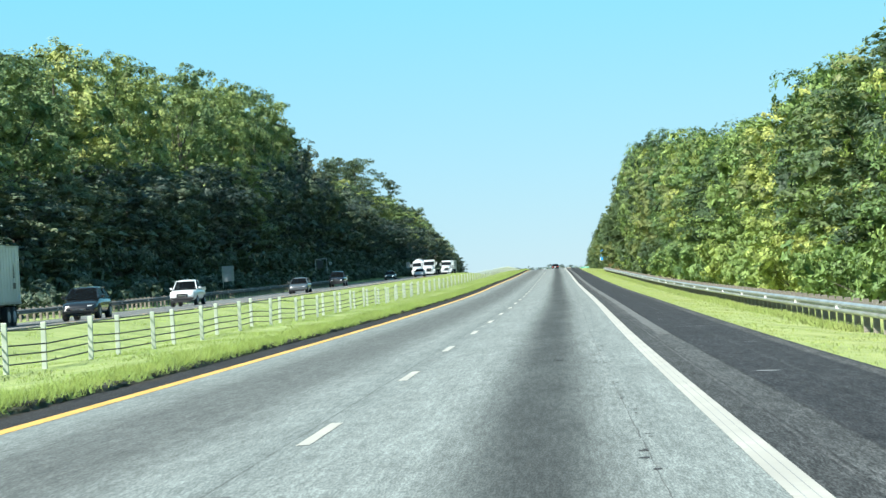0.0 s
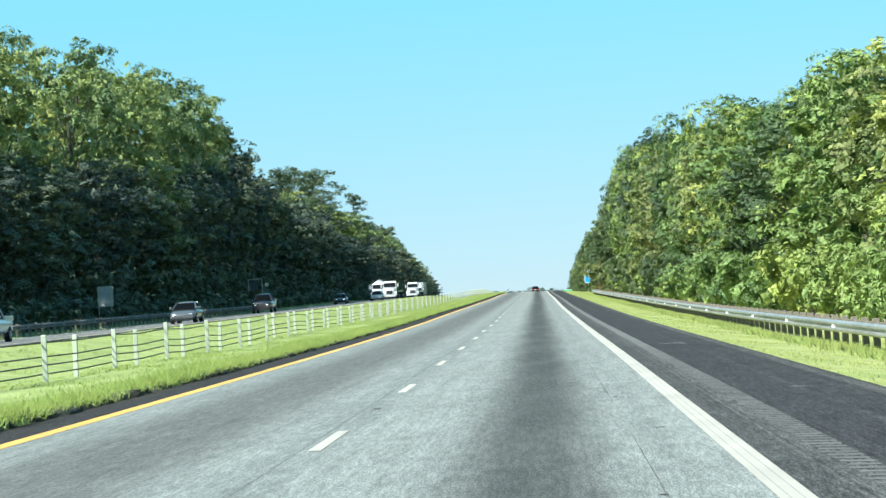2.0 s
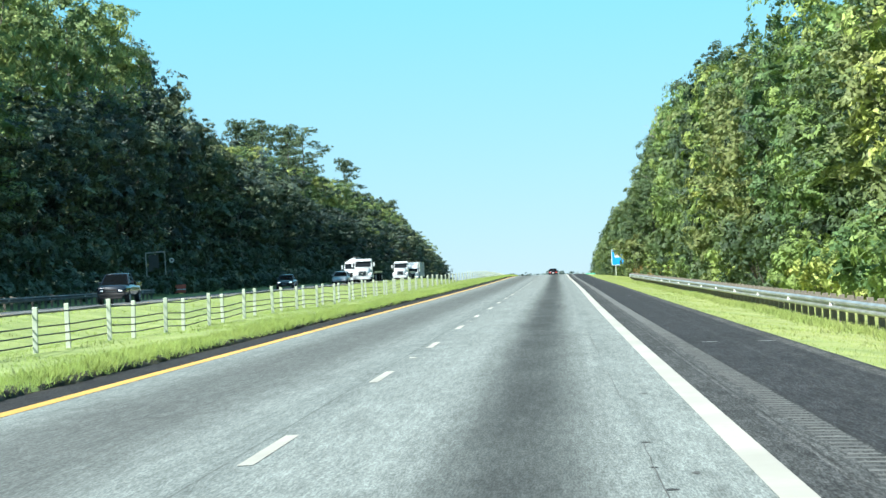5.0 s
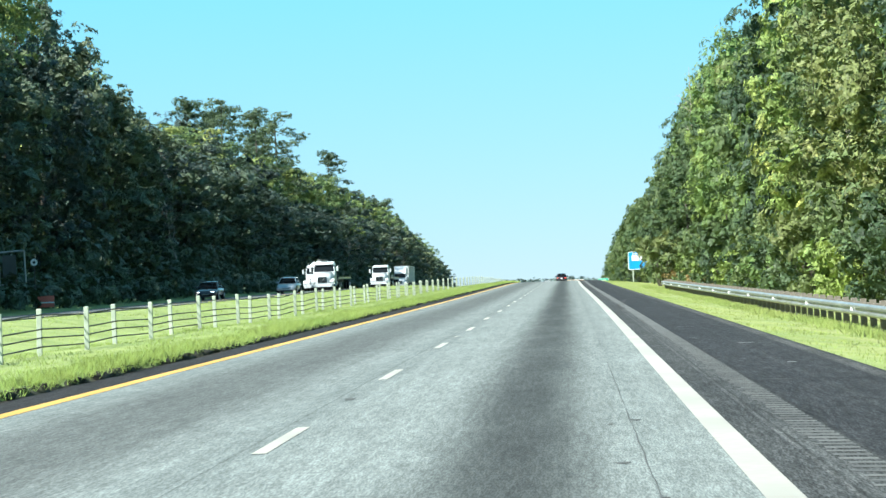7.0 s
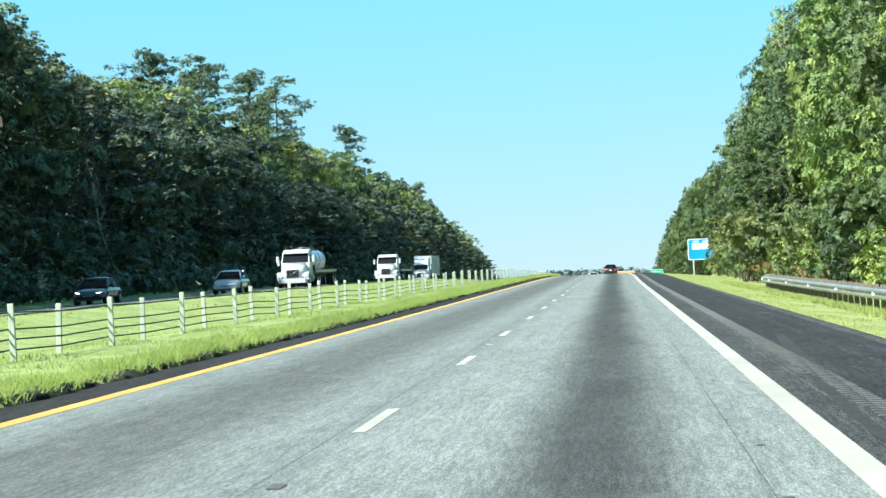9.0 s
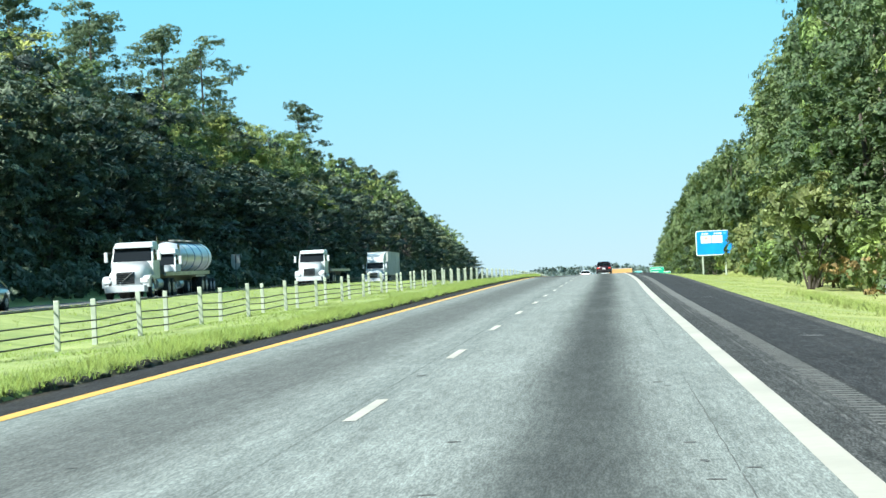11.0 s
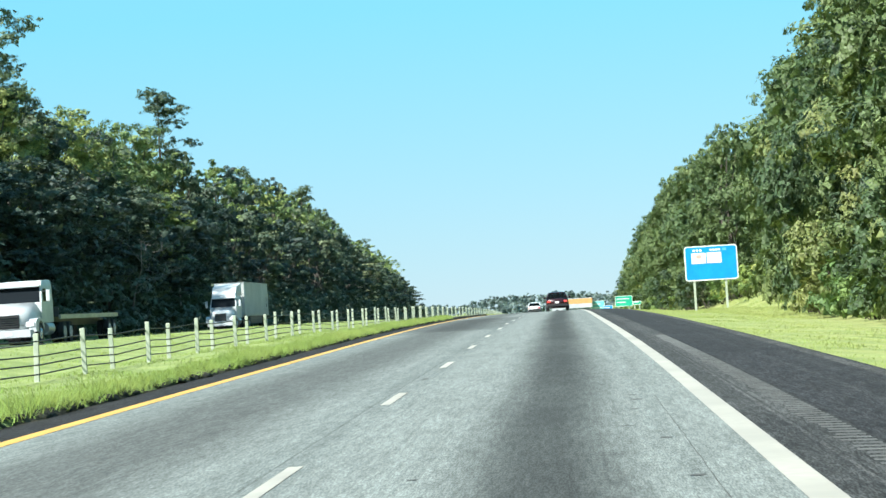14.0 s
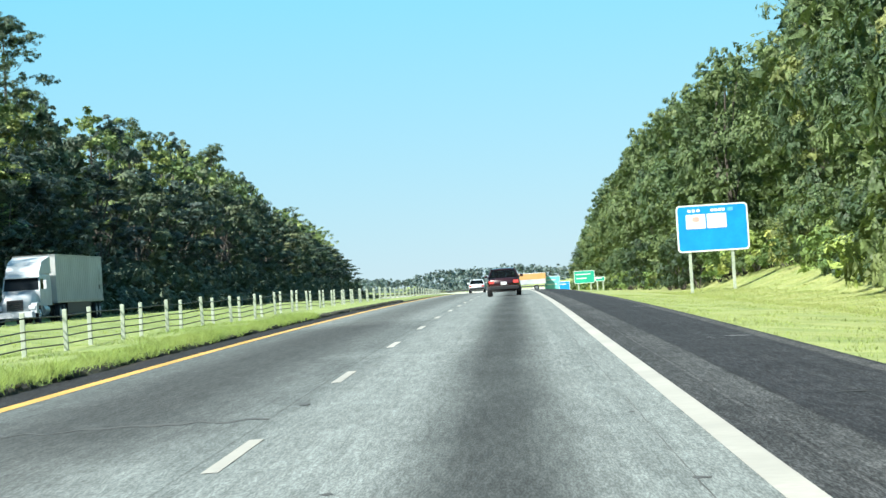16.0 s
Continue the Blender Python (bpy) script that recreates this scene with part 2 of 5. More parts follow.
M = {}
M["lane"] = road_mat("lane_asphalt", (0.19, 0.212, 0.206), 0.25, [
    (2.05, 0.1, 0.88, (0.038, 0.041, 0.041), 0.9), (-1.9, 0.3, 1.3, (0.085, 0.091, 0.089), 0.86),
    (-0.1, 0.05, 0.5, (0.13, 0.148, 0.145), 0.45), (3.1, 0.02, 0.25, (0.15, 0.17, 0.166), 0.5), (-3.2, 0.1, 0.3, (0.15, 0.17, 0.166), 0.4)],
    cracks=0.15, blotch=0.3, wander=0.15, seams=[(2.4, 0.002, 0.01, (0.05, 0.05, 0.05), 0.2), (-0.16, 0.003, 0.016, (0.035, 0.035, 0.035), 0.42)], stained=((497, 540, 6), (-4.2, -0.3), 0.75))
M["shoulder"] = road_mat("shoulder_asphalt", (0.038, 0.04, 0.043), 0.45, [
    (3.83, 0.16, 0.05, (0.062, 0.065, 0.065), 0.85), (4.27, 0.2, 0.07, (0.088, 0.092, 0.091), 0.75), (6.15, 0.06, 0.1, (0.12, 0.122, 0.118), 0.5)],
    wander=0.05, blotch=0.45, cracks=0.25, seams=[(4.02, 0.006, 0.02, (0.11, 0.112, 0.11), 0.5), (4.06, 0.006, 0.015, (0.02, 0.02, 0.02), 0.5), (4.49, 0.01, 0.03, (0.02, 0.02, 0.02), 0.4), (5.28, 0.02, 0.06, (0.06, 0.064, 0.066), 0.4), (5.75, 0.03, 0.12, (0.05, 0.053, 0.055), 0.45)])
M["left_shoulder"] = road_mat("median_shoulder_asphalt", (0.032, 0.032, 0.033), 0.4, [(-4.6, 0.12, 0.2, (0.05, 0.042, 0.03), 0.8)])
M["far_road"] = road_mat("far_carriageway_asphalt", (0.15, 0.162, 0.16), 0.3, [(-22.9, 0.3, 0.8, (0.075, 0.08, 0.08), 0.5), (-26.6, 0.3, 0.8, (0.075, 0.08, 0.08), 0.6)])
M["white_paint"] = surface("worn_white_road_paint", (0.37, 0.35, 0.305), (0.3, 0.285, 0.25), (0.42, 0.4, 0.35), 9, 0.5, 0.6, world_coords=True)
M["yellow_paint"] = surface("yellow_road_paint", (0.58, 0.33, 0.06), (0.46, 0.27, 0.05), (0.64, 0.38, 0.09), 9, 0.5, 0.6, world_coords=True)
M["tar"] = surface("tar_patch", (0.028, 0.029, 0.03), rough=0.95)
M["rubber_mark"] = surface("rubber_skid_mark", (0.014, 0.0145, 0.015), (0.01, 0.01, 0.01), (0.03, 0.031, 0.032), 14, 2.0, 1.0, world_coords=True)
M["steel"] = surface("galvanised_steel", (0.43, 0.44, 0.44), (0.3, 0.31, 0.3), (0.54, 0.55, 0.54), 14, 1.2, 0.42, 0.75, 0.05)
# darker steel for the far rail: the shade it lies in is in the colour
M["shade_steel"] = surface("shade_toned_steel", (0.17, 0.175, 0.18), (0.1, 0.1, 0.1), (0.24, 0.245, 0.25), 10, 0.8, 0.7, 0.4)
M["dark_steel"] = surface("weathered_dark_steel", (0.1, 0.1, 0.1), rough=0.6, metal=0.5)
M["post_white"] = surface("white_plastic_post_sleeve", (0.38, 0.43, 0.36), (0.28, 0.32, 0.25), (0.47, 0.51, 0.44), 12, 2.0, 0.6)
M["cable"] = surface("dark_wire_rope", (0.03, 0.03, 0.03), rough=0.6, metal=0.3)
M["wood"] = surface("grey_weathered_timber", (0.22, 0.2, 0.17), (0.13, 0.11, 0.09), (0.32, 0.29, 0.25), 18, 3, 0.85, bump=0.2)
M["bark"] = surface("bark", (0.075, 0.062, 0.05), (0.045, 0.038, 0.032), (0.12, 0.1, 0.085), 6, 0.7, 0.9, bump=0.4)
M["grass_ground"] = surface("mown_grass", (0.19, 0.255, 0.072), (0.13, 0.185, 0.047), (0.285, 0.335, 0.125), 6.0, 0.6, 0.9, bump=1.0, world_coords=True)


def verge_dryness(mat, dry):
    """Tints a grass material towards dry straw on the near verge."""
    nt = mat.node_tree
    bsdf = next(n for n in nt.nodes if n.type == "BSDF_PRINCIPLED")
    old = bsdf.inputs["Base Color"].links[0].from_socket
    geo, sep = nt.nodes.new("ShaderNodeNewGeometry"), nt.nodes.new("ShaderNodeSeparateXYZ")
    nt.links.new(geo.outputs["Position"], sep.inputs[0])
    side = add(nt, "MapRange", From_Min=2.0, From_Max=13.0, To_Min=0.15, To_Max=0.55)
    nt.links.new(sep.outputs[0], side.inputs[0])
    gate = nt.nodes.new("ShaderNodeMath")
    gate.operation = "MULTIPLY"
    nt.links.new(side.outputs[0], gate.inputs[0])
    nt.links.new(noise_fac(nt, geo.outputs["Position"], 0.45, 0.3, 0.62, 4), gate.inputs[1])
    col = mixer(nt, gate.outputs[0], old, dry)
    nt.links.new(col, bsdf.inputs["Base Color"])


verge_dryness(M["grass_ground"], (0.41, 0.395, 0.15))
M["blade"] = leaf_mat("grass_blades", [(0.185, 0.275, 0.068), (0.245, 0.335, 0.088), (0.32, 0.385, 0.122)], 1.2, 0.15, 0.3, (0.33, 0.4, 0.09), 0)
verge_dryness(M["blade"], (0.42, 0.41, 0.16))
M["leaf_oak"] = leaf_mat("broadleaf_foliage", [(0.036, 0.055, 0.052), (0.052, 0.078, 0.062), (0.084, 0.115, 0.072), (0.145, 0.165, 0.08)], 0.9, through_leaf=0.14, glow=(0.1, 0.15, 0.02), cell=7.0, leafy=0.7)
# lighter copy of the broadleaf foliage: sunlight on the crowns put into the colour
M["leaf_sun_tint"] = leaf_mat("sun_tinted_crown_foliage", [(0.105, 0.16, 0.066), (0.15, 0.21, 0.077), (0.218, 0.27, 0.086), (0.35, 0.37, 0.11)], 0.9, through_leaf=0.2, glow=(0.16, 0.22, 0.03), cell=6.0, leafy=0.66)
M["leaf_edge"] = leaf_mat("mixed_edge_foliage", [(0.042, 0.07, 0.04), (0.072, 0.114, 0.05), (0.125, 0.166, 0.062), (0.23, 0.24, 0.08)], 1.0, cell=9.0, leafy=0.68)
M["leaf_vine"] = leaf_mat("sunlit_vine_foliage", [(0.085, 0.15, 0.058), (0.155, 0.235, 0.074), (0.25, 0.32, 0.085), (0.42, 0.415, 0.12)], 1.1, through_leaf=0.26, cell=9.0, leafy=0.66)
M["dead_wood"] = surface("bleached_dead_wood", (0.3, 0.27, 0.24), (0.2, 0.17, 0.15), (0.4, 0.37, 0.33), 5, 0.8, 0.9)
M["leaf_brown"] = leaf_mat("withered_shrub_foliage", [(0.16, 0.13, 0.06), (0.24, 0.18, 0.08), (0.33, 0.24, 0.1)], leafy=0.58, glow=(0.3, 0.2, 0.05))
M["leaf_pine"] = leaf_mat("pine_needles", [(0.06, 0.09, 0.055), (0.08, 0.115, 0.065), (0.1, 0.135, 0.07)], cell=9.0, leafy=0.6)
# pale blue-green leaves: the haze of distance is mixed into the colour
M["leaf_far"] = leaf_mat("haze_tinted_foliage", [(0.12, 0.165, 0.165), (0.135, 0.18, 0.175), (0.155, 0.2, 0.185)], through_leaf=0.3, glow=(0.3, 0.36, 0.3), tilt=1.0, cell=0.7, leafy=0.95)
M["rubber"] = surface("tyre_rubber", (0.02, 0.02, 0.021), rough=0.85)
M["alloy"] = surface("wheel_alloy", (0.5, 0.5, 0.52), rough=0.35, metal=0.9)
M["glass"] = glass_mat("vehicle_glass")
M["car_glass"] = glass_mat("tinted_see_through_glass")
cg = M["car_glass"].node_tree
cg_mix, cg_clear = cg.nodes.new("ShaderNodeMixShader"), cg.nodes.new("ShaderNodeBsdfTransparent")
cg_clear.inputs[0].default_value = (0.5, 0.55, 0.55, 1)
cg_mix.inputs[0].default_value = 0.72
cg.links.new(next(n for n in cg.nodes if n.type == "BSDF_PRINCIPLED").outputs[0], cg_mix.inputs[1])
cg.links.new(cg_clear.outputs[0], cg_mix.inputs[2])
cg.links.new(cg_mix.outputs[0], next(n for n in cg.nodes if n.type == "OUTPUT_MATERIAL").inputs[0])
M["chrome"] = surface("chrome", (0.75, 0.76, 0.78), rough=0.15, metal=1.0)
M["black_plastic"] = surface("black_plastic", (0.02, 0.02, 0.022), rough=0.5)
M["plate"] = surface("plate_white", (0.75, 0.76, 0.76), rough=0.4)
M["tail_red"] = surface("red_lamp_lens", (0.6, 0.07, 0.06), rough=0.12, coat=0.5)
M["lamp_clear"] = surface("clear_lamp_lens", (0.8, 0.82, 0.84), rough=0.1, coat=0.5)
M["sign_blue"] = surface("blue_sign_sheeting", (0.008, 0.26, 0.8), (0.006, 0.22, 0.7), (0.012, 0.3, 0.86), 5, 0.8, 0.45)
M["sign_green"] = surface("green_sign_sheeting", (0.02, 0.38, 0.25), (0.016, 0.32, 0.21), (0.03, 0.43, 0.29), 5, 0.8, 0.45)
M["sign_teal"] = surface("pale_green_sign_sheeting", (0.17, 0.56, 0.58), rough=0.45)
M["sign_white"] = surface("white_sign_sheeting", (0.78, 0.79, 0.78), rough=0.45)
M["sign_back"] = surface("bare_aluminium_sign_back", (0.42, 0.43, 0.43), (0.33, 0.34, 0.34), (0.5, 0.5, 0.5), 8, 1.5, 0.5, 0.6)
M["red_print"] = surface("red_printed_sheeting", (0.64, 0.15, 0.11), rough=0.45)


# ---- building helpers ----
def mesh_of(bm, name):
    me = bpy.data.meshes.new(name)
    bm.to_mesh(me)
    bm.free()
    return me


def part(name, bm, material, parent=None, label=""):
    """One bmesh as one mesh object, under a thing or a part."""
    me = bm if isinstance(bm, bpy.types.Mesh) else mesh_of(bm, name)
    if material is not None and not me.materials:
        me.materials.append(M[material] if isinstance(material, str) else material)
    ob = new(name, me)
    ob.parent = parent
    return tagged(ob, label)


def thing(name, label, category, group="", at=None):
    ob = new(name)
    tagged(ob, label, category, group)
    if at is not None:
        ob.matrix_basis = at
    return ob


def box(bm, x0, x1, y0, y1, z0, z1, bevel=0.0):
    made = bmesh.ops.create_cube(bm, size=1.0, matrix=Matrix.LocRotScale(((x0 + x1) / 2, (y0 + y1) / 2, (z0 + z1) / 2), None, (x1 - x0, y1 - y0, z1 - z0)))
    if bevel:
        edges = list({e for v in made["verts"] for e in v.link_edges})
        bmesh.ops.bevel(bm, geom=edges, offset=bevel, segments=2, affect="EDGES", profile=0.5)
    return bm


def boxed(*a, **k):
    return box(bmesh.new(), *a, **k)


def rod(bm, p, q, r0, r1=None, sides=8, caps=True):
    """A tapered bar from p to q."""
    p, q = Vector(p), Vector(q)
    d = q - p
    m = Matrix.Translation((p + q) / 2) @ d.to_track_quat("Z", "Y").to_matrix().to_4x4()
    bmesh.ops.create_cone(bm, cap_ends=caps, segments=sides, radius1=r0, radius2=r0 if r1 is None else r1, depth=d.length, matrix=m)
    return bm


def prism(bm, outline, axis, a, b):
    """The outline (pairs) pushed along an axis from a to b. axis x: pairs are y, z; axis y: x, z; axis z: x, y."""
    def place(p, t):
        return {"x": (t, p[0], p[1]), "y": (p[0], t, p[1]), "z": (p[0], p[1], t)}[axis]
    lo, hi = [bm.verts.new(place(p, a)) for p in outline], [bm.verts.new(place(p, b)) for p in outline]
    n = len(outline)
    for i in range(n):
        bm.faces.new((lo[i], lo[(i + 1) % n], hi[(i + 1) % n], hi[i]))
    bm.faces.new(lo[::-1])
    bm.faces.new(hi)
    bmesh.ops.recalc_face_normals(bm, faces=bm.faces)
    return bm


def loft(bm, rings, caps=True):
    """Skin through rings of equally many points."""
    rows = [[bm.verts.new(p) for p in ring] for ring in rings]
    n = len(rows[0])
    for a, b in zip(rows, rows[1:]):
        for i in range(n):
            bm.faces.new((a[i], a[(i + 1) % n], b[(i + 1) % n], b[i]))
    if caps:
        bm.faces.new(rows[0][::-1])
        bm.faces.new(rows[-1])
    bmesh.ops.recalc_face_normals(bm, faces=bm.faces)
    return bm


def smooth(ob, on=True):
    for p in ob.data.polygons:
        p.use_smooth = on
    return ob


def raw_mesh(name, verts, faces, material):
    me = bpy.data.meshes.new(name)
    verts, faces = np.asarray(verts, np.float32), np.asarray(faces, np.int32)
    k = faces.shape[1]
    me.vertices.add(len(verts))
    me.vertices.foreach_set("co", verts.ravel())
    me.loops.add(faces.size)
    me.loops.foreach_set("vertex_index", faces.ravel())
    me.polygons.add(len(faces))
    me.polygons.foreach_set("loop_start", np.arange(0, faces.size, k, dtype=np.int32))
    me.update(calc_edges=True)
    me.materials.append(M[material])
    return me


# ---- the line of the road ----
LINE_Y = [-400, -20, 40, 100, 160, 220, 280, 340, 400, 460, 520, 560, 600, 650, 700, 800, 1000, 1300, 2000, 4500]
LINE_X = [0.02, 0.02, 0.01, 0.15, 0.11, 0.0, 0.0, -0.08, -0.21, -0.23, -0.46, -0.5, -0.55, -0.62, -0.75, -1.3, -3.2, -8.5, -30, -220]
LINE_Z = [0.3, 0.01, 0.01, 0.18, 0.47, 0.92, 1.39, 1.87, 2.38, 2.9, 3.23, 3.29, 3.25, 3.12, 2.9, 2.2, 0.5, -1.5, -3, -6]
CROSS_FALL, YELLOW_U, WHITE_U, DASH_Y = 0.0, -3.70, 3.61, 21.16


def hermite(xs, vs, x):
    """A smooth curve through the knots."""
    xs, vs, x = np.asarray(xs, float), np.asarray(vs, float), np.asarray(x, float)
    s = np.gradient(vs, xs)
    i = np.clip(np.searchsorted(xs, x) - 1, 0, len(xs) - 2)
    h = xs[i + 1] - xs[i]
    t = np.clip((x - xs[i]) / h, 0, 1)
    return ((2 * t**3 - 3 * t**2 + 1) * vs[i] + (t**3 - 2 * t**2 + t) * h * s[i] + (3 * t**2 - 2 * t**3) * vs[i + 1] + (t**3 - t**2) * h * s[i + 1])


def road_x(y):
    return hermite(LINE_Y, LINE_X, y)


def road_z(y):
    return hermite(LINE_Y, LINE_Z, y)


CROSS_X = [-6.0, -3.9, 3.95, 6.3]
CROSS_Z = [3.9 * -CROSS_FALL - 0.05, 3.9 * -CROSS_FALL, 3.95 * CROSS_FALL, 3.95 * CROSS_FALL - 0.08]


def pave_z(u):
    """Height of the near carriageway, across it."""
    return np.interp(u, CROSS_X, CROSS_Z)


def far_z(u):
    """Height of the opposite carriageway, across it."""
    return np.interp(u, [-31.0, -19.9], [-0.02, 0.28])


def ground_rel(u, y):
    """Height of the grass beside the road over the road's line."""
    left = np.interp(u, [-3000, -400, -120, -60, -40, -34, -31.4, -31.0, -30.7, -20.2, -19.6, -18.6, -14, -10, -8.6, -5.0, -4.72, -4.55],
                     [-6, -2, 3, 2.2, 0.8, 0.1, 0.0, -0.03, -0.12, 0.16, 0.24, 0.14, -0.55, -0.16, -0.02, 0.09, 0.08, -0.1])
    r1 = np.interp(u, [6.0, 6.25, 6.6, 9.8, 13, 20, 60, 120, 400, 3000], [-0.3, -0.2, -0.2, -0.58, -0.9, -0.6, 1.5, 2, -2, -6])
    r2 = np.interp(u, [6.0, 6.25, 6.6, 9.8, 14.5, 18.5, 22, 27, 60, 120, 400, 3000], [-0.3, -0.2, -0.2, -0.45, -0.95, -0.75, 0.5, 1.6, 3.5, 4, -2, -6])
    w = np.clip((np.asarray(y, float) - 400) / 120, 0, 1)
    right = r1 * (1 - w) + r2 * w
    return np.where(np.asarray(u) < 0, left, right)


def sheet(name, us, ys, height, material, uv=True):
    """A sheet along the road, us metres across and ys along."""
    us, ys = np.asarray(us, float), np.asarray(ys, float)
    U, Y = np.meshgrid(us, ys)
    X, Z = U + road_x(Y), road_z(Y) + height(U, Y)
    verts = np.stack([X.ravel(), Y.ravel(), Z.ravel()], -1)
    n = len(us)
    i = (np.arange(len(ys) - 1)[:, None] * n + np.arange(n - 1)).ravel()
    faces = np.stack([i, i + 1, i + n + 1, i + n], -1)
    me = raw_mesh(name, verts, faces, material)
    if uv:
        lay = me.uv_layers.new(name="across_along")
        idx = faces.ravel()
        lay.data.foreach_set("uv", np.stack([U.ravel()[idx], Y.ravel()[idx]], -1).astype(np.float32).ravel())
    for p in me.polygons:
        p.use_smooth = True
    return new(name, me)


def slab(name, u0, u1, steps, ys, height, material, thick=0.12):
    """A paved strip with thickness: its top and its two sides."""
    us = np.linspace(u0, u1, steps)
    us = np.r_[u0, us, u1]
    drop = np.zeros(len(us))
    drop[0] = drop[-1] = thick
    ob = sheet(name, us, ys, lambda U, Y: height(U) - drop[None, :], material)
    for p in ob.data.polygons:
        p.use_smooth = False
    return ob


near_ys = np.r_[np.arange(-60, 720, 4.0), np.arange(720, 1300, 10.0), np.arange(1300, 2050, 50)]
ground_us = np.r_[-3000, -1500, -700, -400, -200, -120, -80, -60, -48, -40, -36, -34, -32.5, -31.4, -31.0, -30.7, -25, -20.2, -19.6, -18.6, -17, -15.5, -14, -12, -10,
                  -8.6, -7.4, -6.2, -5.4, -5.0, -4.85, -4.72, -4.55, 0, 6.0, 6.25, 6.6, 7.4, 8.6, 9.8, 11, 13, 14.5, 16.5, 18.5, 20, 22, 24.5, 27, 33, 45, 60, 90, 120, 200, 400, 800, 1600, 3000]


def grass_height(U, Y):
    wave = 0.06 * np.sin(U * 0.9 + 1.7 * np.sin(Y * 0.043)) * np.sin(Y * 0.16 + U * 0.21) + 0.03 * np.sin(Y * 0.71 + U * 1.3)
    free = (np.interp(U, [-33, -31.5, -31.4, -19.6, -18, -6.5, -4.8, 6.6, 8, 10, 14, 30, 60], [1, 0, 0, 0, 1, 1, 0, 0, 0.8, 0.6, 0.35, 0.6, 3]))
    return np.where((U > -4.54) & (U < 6.1), -0.35, ground_rel(U, Y)) + wave * free


ground = sheet("ground", ground_us, np.r_[-400, -200, -120, near_ys, 2400, 3000, 4500], grass_height, "grass_ground", uv=False)
tagged(ground, "sunlit yellow-green mown grass verge and median", "ground", kind="structure")

road = slab("road", -3.8, 3.715, 12, near_ys, pave_z, "lane")
tagged(road, "worn light grey asphalt motorway lanes with dark oil bands", "road", kind="structure")
shoulder = slab("shoulder", 3.715, 6.3, 10, near_ys, pave_z, "shoulder")
tagged(shoulder, "dark asphalt hard shoulder beside the lanes", "road shoulder", kind="structure")
left_shoulder = slab("median_shoulder", -4.8, -3.8, 4, near_ys, pave_z, "left_shoulder")
tagged(left_shoulder, "narrow dark asphalt strip along the grass median", "road shoulder", kind="structure")
far_road = slab("opposite_road", -31.0, -19.9, 14, near_ys, far_z, "far_road")
tagged(far_road, "grey asphalt opposite carriageway beyond the median", "road", kind="structure")


def stripe(name, u0, u1, ys, height, material, parent, lift=0.004):
    ob = sheet(name, [u0, (u0 + u1) / 2, u1], ys, lambda U, Y: height(U) + lift, material, uv=False)
    ob.parent = parent
    return ob


stripe("edge_line", YELLOW_U - 0.105, YELLOW_U + 0.105, near_ys, pave_z, "yellow_paint", road)
stripe("edge_line", WHITE_U - 0.11, WHITE_U + 0.11, near_ys, pave_z, "white_paint", road)
stripe("edge_line", -21.15, -21.0, near_ys, far_z, "yellow_paint", far_road)
stripe("edge_line", -28.5, -28.33, near_ys, far_z, "white_paint", far_road)
for k in range(-5, 75):
    y = DASH_Y + 12.192 * k
    wob = 0.02 * math.sin(k * 2.3)
    stripe("lane_dash", -0.06 + wob, 0.06 + wob, [y - 1.52, y - 0.5, y + 0.5, y + 1.52], pave_z, "white_paint", road)
    stripe("lane_dash", -24.82, -24.68, [y - 1.52, y, y + 1.52], far_z, "white_paint", far_road)

M["crack_fill"] = surface("old_crack_filler", (0.07, 0.073, 0.072), rough=0.9)
# flush markers and small tar patches between the dashes
rnd = random.Random(4)
for k in range(-1, 62):
    y = DASH_Y + 12.192 * k - 6.1 + rnd.uniform(-0.3, 0.3)
    if k % 2 == 0:
        stripe("pavement_marker", -0.05, 0.05, [y - 0.16, y, y + 0.16], pave_z, "crack_fill" if rnd.random() < 0.6 else "white_paint", road, 0.005)
M["plate_scrap"] = surface("pale_litter", (0.5, 0.51, 0.5), rough=0.7)
M["scuff"] = surface("pale_scrape_mark", (0.25, 0.26, 0.26), rough=0.8)


def blotch(name, u, y, wide, long, material, parent, lift=0.003, n=9):
    """A small uneven patch lying on the road."""
    bm = bmesh.new()
    ring = []
    for i in range(n):
        a, q = 2 * math.pi * i / n, rnd.uniform(0.55, 1.15)
        uu, yy = u + wide * q * math.cos(a), y + long * q * math.sin(a)
        ring.append(bm.verts.new((uu + float(road_x(yy)), yy, float(road_z(yy)) + float(pave_z(uu)) + lift)))
    bm.faces.new(ring)
    return part(name, bm, material, parent)


for k in range(150):
    y = rnd.uniform(10, 560)
    u = rnd.choice([-1.5, 1.1, 2.7, 2.75, 2.9, 3.1, 3.1]) + rnd.uniform(-0.12, 0.12)
    blotch("tar_patch", u, y, rnd.uniform(0.03, 0.08), rnd.uniform(0.03, 0.12), "crack_fill", road)
# two dark lumps of tyre tread lying in the lane
for du, dy in ((1.38, -0.9), (1.53, -0.75), (2.15, -1.9)):
    blotch("tread_scrap", du, 38.2 + dy, 0.07, 0.14, "tar", road, 0.012)
for u, y, wide, kind in ((5.1, 113.6, 0.42, "scuff"), (5.25, 114.4, 0.2, "scuff"), (5.2, 500.3, 0.2, "tar"), (4.95, 65.8, 0.14, "tar"), (5.6, 69.8, 0.18, "tar"), (4.8, 62.4, 0.08, "plate_scrap")):
    blotch("scrape_mark", u, y, wide, 0.1, kind, shoulder, 0.006)
for k in range(46):
    y, u = rnd.uniform(20, 560), rnd.uniform(4.6, 6.0)
